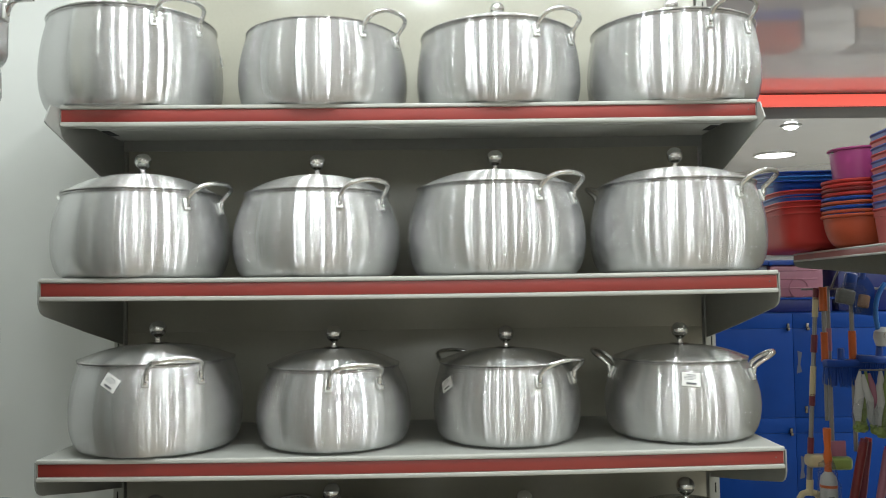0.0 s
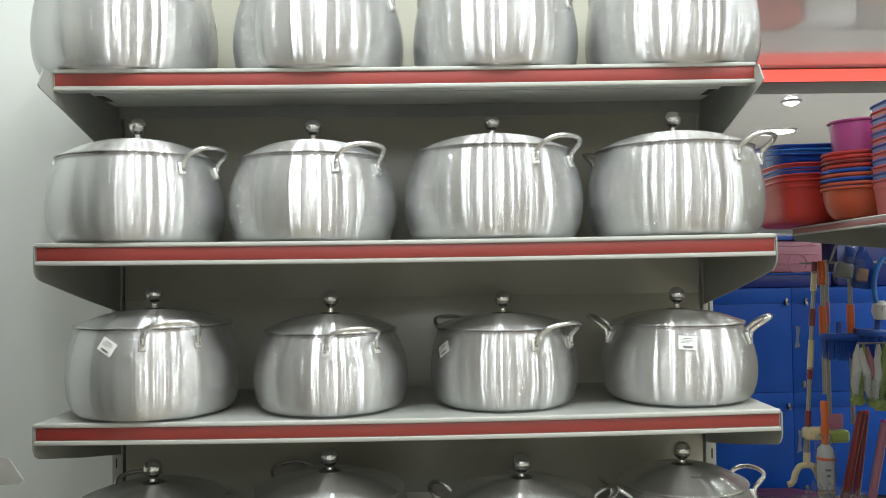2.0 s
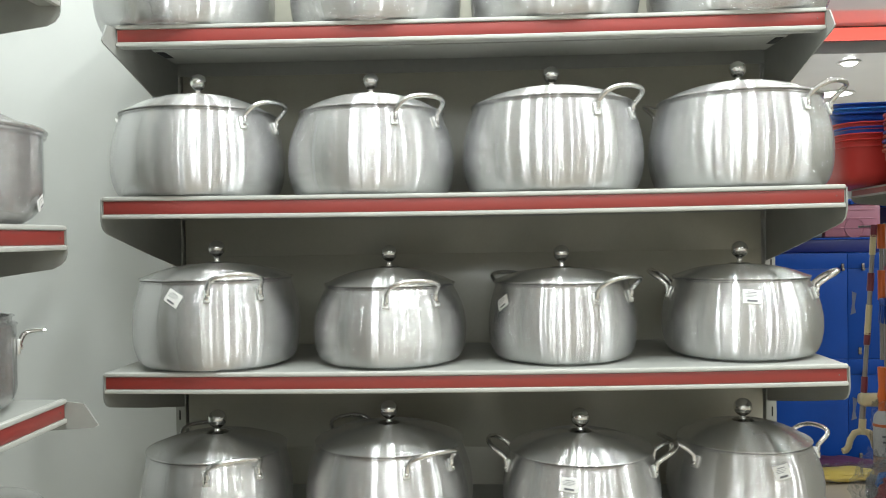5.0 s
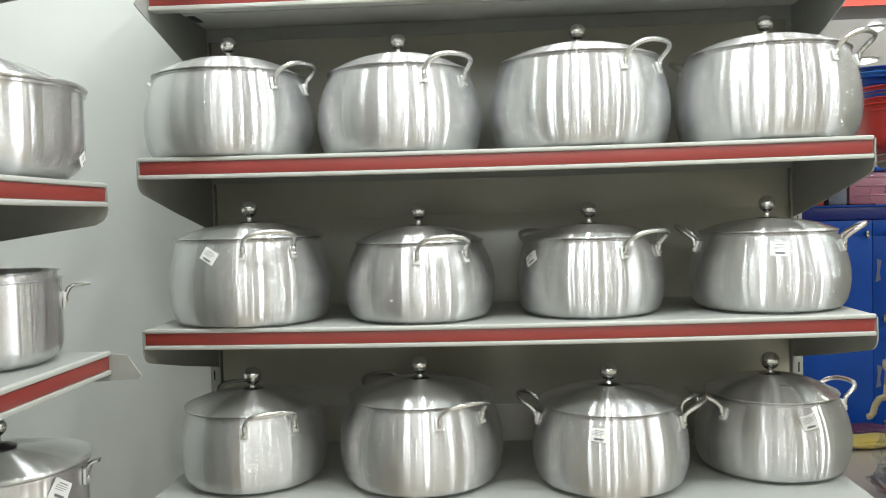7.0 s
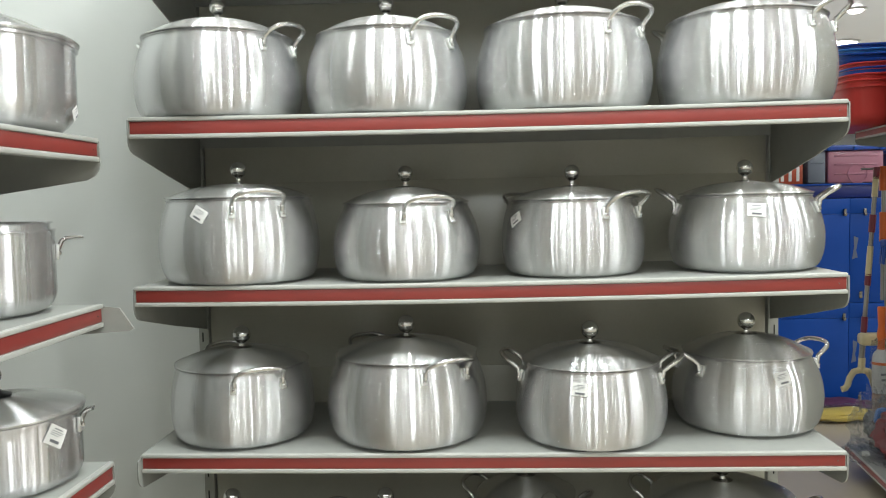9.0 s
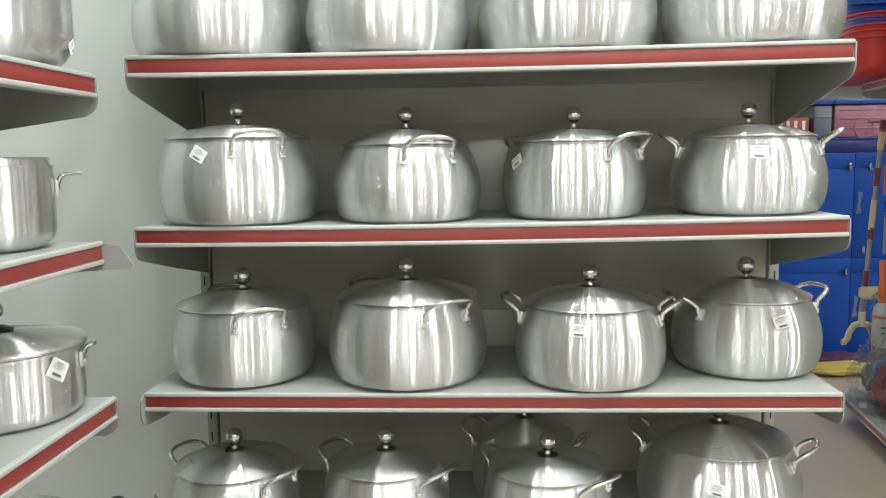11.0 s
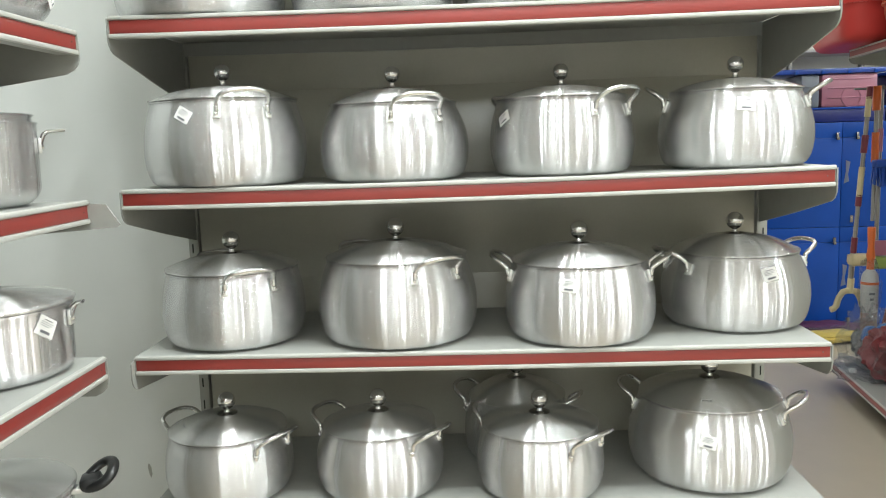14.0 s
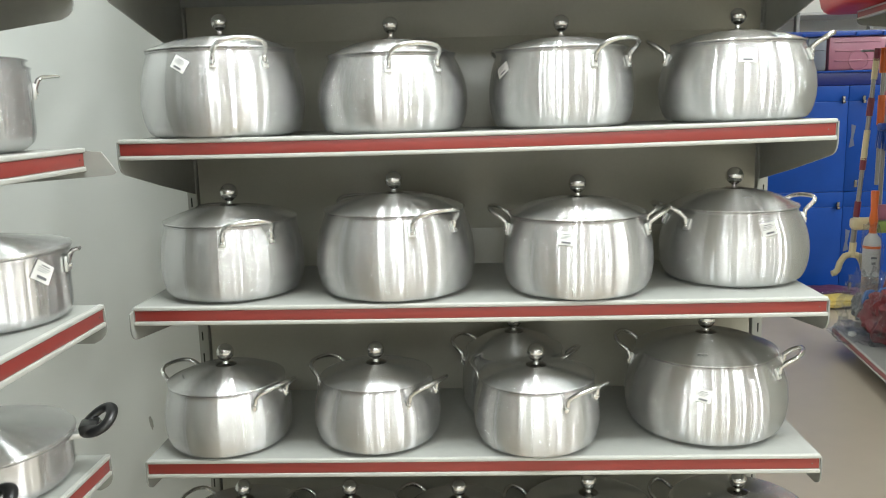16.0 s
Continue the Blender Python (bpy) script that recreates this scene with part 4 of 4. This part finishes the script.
mop("grey steel mop pole with a pink grip", ((1.885, HY + 0.05, 0.60), (1.885, HY + 0.05, 1.36)),
    ((0.0, 0.62, METAL_GREY, 0.010), (0.60, 0.74, PINK, 0.013), (0.73, 1.0, METAL_GREY, 0.010)))
mop("grey steel mop pole with an orange grip", ((1.97, HY, 0.60), (1.97, HY, 1.365)),
    ((0.0, 0.56, METAL_GREY, 0.010), (0.55, 0.72, ORANGE, 0.017), (0.71, 1.0, METAL_GREY, 0.010)))
mop("dark red broom handle leaning outwards", ((1.83, HY - 0.12, 0.14), (1.955, HY - 0.10, 0.66)), ((0.0, 1.0, DARK_RED, 0.019), (0.98, 1.03, MAROON, 0.017)))
mop("dark red broom handle leaning outwards", ((1.90, HY - 0.10, 0.14), (1.985, HY - 0.08, 0.66)), ((0.0, 1.0, MAROON, 0.017), (0.98, 1.03, TUB_RED, 0.015)))
mop("pink broom handle leaning outwards", ((1.93, HY - 0.16, 0.14), (2.04, HY - 0.14, 0.63)), ((0.0, 1.0, PINK, 0.018), (0.98, 1.03, MAGENTA, 0.016)))


def brush_head(x, y, z, w, mat, label, turn=0):
    b = thing("brush_head", pose(x, y, z, 0, turn, 0), label, "brush", "brush heads")
    part("stock", block((w, 0.05, 0.035), (0, 0, 0), 0.010), mat, b)
    bm = bmesh.new()
    rnd = random.Random(int(x * 100))
    n = int(w / 0.011)
    for i in range(n):
        for j in range(3):
            bx, by = -w / 2 + 0.008 + (w - 0.016) * i / (n - 1), -0.016 + 0.016 * j
            tube([(bx, by, -0.016), (bx + rnd.uniform(-0.008, 0.008), by + rnd.uniform(-0.006, 0.006), -0.10 + rnd.uniform(-0.012, 0.008))], 0.0042, 5, bm)
    tagged(part("bristles", bm, mat, b), kind="stuff")
    part("socket", lathe([(0.016, 0), (0.014, 0.05), (0.012, 0.055), (0, 0.055)], 16), mat, b, at=pose(0, 0, 0.014))


brush_head(1.905, HY - 0.02, 1.005, 0.16, BLUE, "blue plastic broom head with long bristles")
brush_head(2.075, HY - 0.03, 1.020, 0.20, BLUE, "blue plastic broom head with long bristles", 4)
sq = thing("squeegee", pose(1.935, HY - 0.03, 1.34, 0, 12, 0), "grey and blue hand squeegee on the rail", "squeegee")
part("blade", block((0.085, 0.03, 0.070), (0, 0, -0.03), 0.012, seg=3), GREYBOARD, sq)
part("film", crumpled((0.075, 0.035, 0.075), 21.0, 0.3, 4), CLEAR, sq, at=pose(0.02, 0, -0.03))
part("grip", block((0.055, 0.035, 0.075), (0.01, 0, 0.045), 0.012), BLUE, sq, "blue grip")
part("foam", block((0.05, 0.034, 0.06), (0.085, 0.0, -0.035), 0.008), CARTON, sq)
dp = thing("dustpan", pose(2.015, HY - 0.02, 1.33), "blue plastic dustpan hanging by its handle", "dustpan")
bm = slab([(-0.045, -0.10), (0.045, -0.11), (0.055, 0.02), (0.020, 0.075), (-0.02, 0.075), (-0.05, 0.02)], 0.022, "y")
bmesh.ops.bevel(bm, geom=bm.edges[:], offset=0.006, segments=2, affect="EDGES")
part("pan", bm, BLUE, dp)
part("grip", tube([(0, 0, 0.06), (0.002, -0.005, 0.09), (0.0, 0.0, 0.12)], 0.014, 12), BLUE, dp)
tb = thing("toilet_brush", pose(2.085, HY - 0.05, 1.13), "light blue curved brush handle with a white head", "brush")
part("handle", tube(arc_points((0.02, 0, 0.24), (-0.05, 0, 0.16), (-0.02, 0, 0.03), 14), 0.011, 12), BLUE_SKY, tb)
part("head", lathe([(0, -0.05), (0.030, -0.045), (0.040, -0.01), (0.036, 0.02), (0.014, 0.04), (0, 0.04)], 24), WHITE, tb, "white round brush head")
part("bristles", lathe([(0.020, -0.02), (0.028, -0.008), (0.020, 0.006)], 20, close=True), CARTON, tb, at=pose(0.006, -0.032, 0, 90, 0, 0))
tb = thing("scrub_brush", pose(2.135, HY - 0.06, 1.17, 0, 12, 0), "red and white long-handled scrub brush", "brush")
part("handle", tube([(0, 0, -0.05), (0.004, 0, 0.10), (0.01, 0, 0.22)], 0.013, 12), WHITE, tb)
bm = bmesh.new()
for k in range(7):
    tube([(0.004 + 0.0009 * k, 0, 0.10 + 0.016 * k), (0.004 + 0.0009 * k, 0, 0.111 + 0.016 * k)], 0.0165, 12, bm)
part("grip", bm, TUB_RED, tb, "ribbed red grip")
rb = thing("red_scoop", pose(2.185, HY - 0.04, 1.09), "flat red plastic scoop on a hook", "scoop")
part("pan", block((0.09, 0.03, 0.20), (0, 0, 0), 0.014, seg=3), TUB_RED, rb)
part("grip", tube([(0, 0, 0.09), (0, 0.0, 0.17)], 0.011, 10), TUB_RED, rb)

# sprayer and mop pads
sp = thing("spray_bottle", pose(1.790, HY - 0.10, 0.335), "white bottle with a long orange nozzle", "bottle")
part("bottle", lathe([(0, 0), (0.034, 0), (0.037, 0.006), (0.037, 0.15), (0.033, 0.175), (0.018, 0.195), (0.016, 0.20), (0, 0.20)], 32), BOTTLE, sp)
part("film_wrap", crumpled((0.047, 0.047, 0.15), 14.0, 0.25, 4), CLEAR, sp, "crumpled clear film", at=pose(0, 0, 0.11))
part("label_band", lathe([(0.0372, 0.130), (0.0382, 0.130), (0.0382, 0.142), (0.0372, 0.142)], 32, close=True), ORANGE, sp, "orange label band")
for k, (z, w) in enumerate(((0.085, 0.7), (0.06, 0.5))):
    part("print_bar", slab([(-0.018 * w, 0), (0.018 * w, 0), (0.018 * w, 0.010), (-0.018 * w, 0.010)], 0.0008, "y"), INK, sp, at=pose(-0.006, -0.0378, z))
part("nozzle", lathe([(0, 0.195), (0.017, 0.195), (0.014, 0.23), (0.019, 0.26), (0.014, 0.30), (0.018, 0.385), (0.016, 0.39), (0, 0.39)], 24), ORANGE, sp, "orange ribbed nozzle")
part("foot_roll", lathe([(0, -0.10), (0.032, -0.098), (0.036, -0.06), (0.036, -0.002), (0, -0.002)], 24), CARTON, sp)
st_ = thing("mop_pad", pose(1.785, HY - 0.02, 0.565), "cream sponge mop pad wrapped in film", "mop pad")
part("pad", block((0.11, 0.07, 0.055), (0, 0, 0), 0.016, seg=3), CREAM, st_)
st_ = thing("mop_pad", pose(1.895, HY + 0.02, 0.545), "green sponge mop pad with a pink card", "mop pad")
part("pad", block((0.11, 0.07, 0.060), (0, 0, 0), 0.016, seg=3), GREEN, st_)
part("card", block((0.085, 0.012, 0.07), (-0.02, -0.028, 0.070), 0.003), PINK, st_, "pink card")


def bag(x, y, z, size, seed, label, inner, imat):
    b = thing("plastic_bag", pose(x, y, z + size[2] * 0.86), label, "bag", "wrapped goods")
    bm = crumpled(size, seed, 0.55, 4)
    part("film", bm, CLEAR, b, "crumpled clear film", smooth=False)
    part("content", crumpled([q * 0.78 for q in inner], seed + 3, 0.5, 4), imat, b, at=pose(0, 0, -size[2] * 0.1))


gp = [(1.935, 0.85), (1.972, 0.84), (2.01, 0.83), (2.045, 0.86), (2.08, 0.84), (2.115, 0.865), (2.15, 0.84), (2.185, 0.86)]
for k, (x, z) in enumerate(gp):
    g = thing("rubber_glove", pose(x, HY - 0.13 - 0.014 * (k % 3), z, 0, (5, -8, 6, -3, 8, -5, 4, 7)[k], 0), "green and white rubber glove packed in film", "glove", "hanging gloves")
    for j, (mt, off) in enumerate((((GREEN, PINK, GREEN)[k % 3], 0.012), (WHITE, -0.014))):
        bm = tube([(off, 0, 0.13), (off * 1.2, 0, 0.08), (off * 0.7, 0, 0.02), (off * 1.1, 0, -0.05), (off * 0.6, 0, -0.10)], 0.022, 12, taper=[0.25, 0.7, 0.95, 0.85, 0.5], flat=0.55)
        part("cuff" if j else "palm", bm, mt, g)
    part("film", crumpled((0.040, 0.026, 0.075), 3 + k, 0.4, 3), CLEAR, g, at=pose(0, 0, -0.055))
    part("fingers", crumpled((0.030, 0.020, 0.030), 9 + k, 0.5, 3), GREEN, g, at=pose(0.006, 0, -0.115))

hk = thing("peg_bar", pose(0, 0, 0), "thin steel peg bar holding gloves", "rail")
part("bar", tube([(1.93, HY - 0.13, 0.985), (2.26, HY - 0.18, 0.985)], 0.004, 8), METAL_GREY, hk)
part("arm", tube([(2.25, HY - 0.178, 0.985), (2.27, HY + 0.0, 1.0), (2.27, HY + 0.03, 1.385)], 0.004, 8), METAL_GREY, hk)

bx, by, _ = along(0.06, 0.10, 0)
bag(bx, by, 0.117, (0.085, 0.075, 0.125), 2.0, "clear bag with a grey item on the low shelf", (0.055, 0.05, 0.075), GREYBOARD)
sc = thing("scoop", pose(bx + 0.005, by - 0.07, 0.285, 0, 20, 0), "bright blue plastic scoop sticking out of a bag", "scoop")
bm = slab([(-0.030, -0.045), (0.020, -0.050), (0.034, 0.0), (0.020, 0.018), (-0.004, 0.030), (-0.034, 0.012)], 0.030, "y")
bmesh.ops.bevel(bm, geom=bm.edges[:], offset=0.005, segments=2, affect="EDGES")
part("cup", bm, BLUE_SKY, sc)
part("grip", tube([(0.012, 0, 0.005), (0.030, 0, 0.040), (0.052, 0, 0.052)], 0.009, 10), BLUE_SKY, sc)
bx, by, _ = along(0.30, 0.14, 0)
bag(bx, by, 0.117, (0.13, 0.13, 0.15), 5.0, "red goods wrapped in crumpled clear film", (0.125, 0.125, 0.15), RED_PACK)
bx, by, _ = along(0.20, 0.02, 0)
bag(bx, by, 0.095, (0.075, 0.11, 0.050), 7.0, "loose crumpled clear film over the shelf edge", (0.02, 0.02, 0.015), WHITE)
bx, by, _ = along(0.62, 0.16, 0)
bag(bx, by, 0.117, (0.12, 0.12, 0.16), 11.0, "red goods wrapped in crumpled clear film", (0.11, 0.11, 0.15), RED_PACK)
pd = thing("mop_cloth", pose(1.97, 3.16, 0.0), "purple and yellow flat mop lying on the floor", "mop")
part("cloth", crumpled((0.20, 0.10, 0.030), 4.0, 0.25, 4), PURPLE, pd, at=pose(0, 0.06, 0.055))
part("sponge", crumpled((0.22, 0.07, 0.035), 6.0, 0.2, 4), YELLOW, pd, at=pose(-0.02, -0.07, 0.032))
part("film", crumpled((0.24, 0.09, 0.045), 8.0, 0.4, 4), CLEAR, pd, at=pose(-0.04, -0.07, 0.04))

# tall stacks of goods far down the shop
fu = thing("far_display", pose(3.4, 6.9, 0), "far display of blue, pink and white cartons", "display")
rnd = random.Random(12)
COLUMNS = ((CARTON, WHITE, BLUE, PAPER), (BLUE, PAPER, CARTON, PINK), (CARTON, PINK, PAPER, BLUE), (CARTON, PALE, BLUE, TUB_ORANGE), (BLUE, CARTON, BOTTLE, BOTTLE), (PAPER, CARTON, CARTON, GREYBOARD))
for i, column in enumerate(COLUMNS):
    z = 0.02
    for j, mt in enumerate(column):
        hh = rnd.uniform(0.36, 0.45) if j < 3 else rnd.uniform(0.18, 0.26)
        part("carton", block((0.52, 0.4, hh - 0.01), (-1.5 + 0.56 * i, 0.2, z + hh / 2), 0.01), mt, fu)
        z += hh
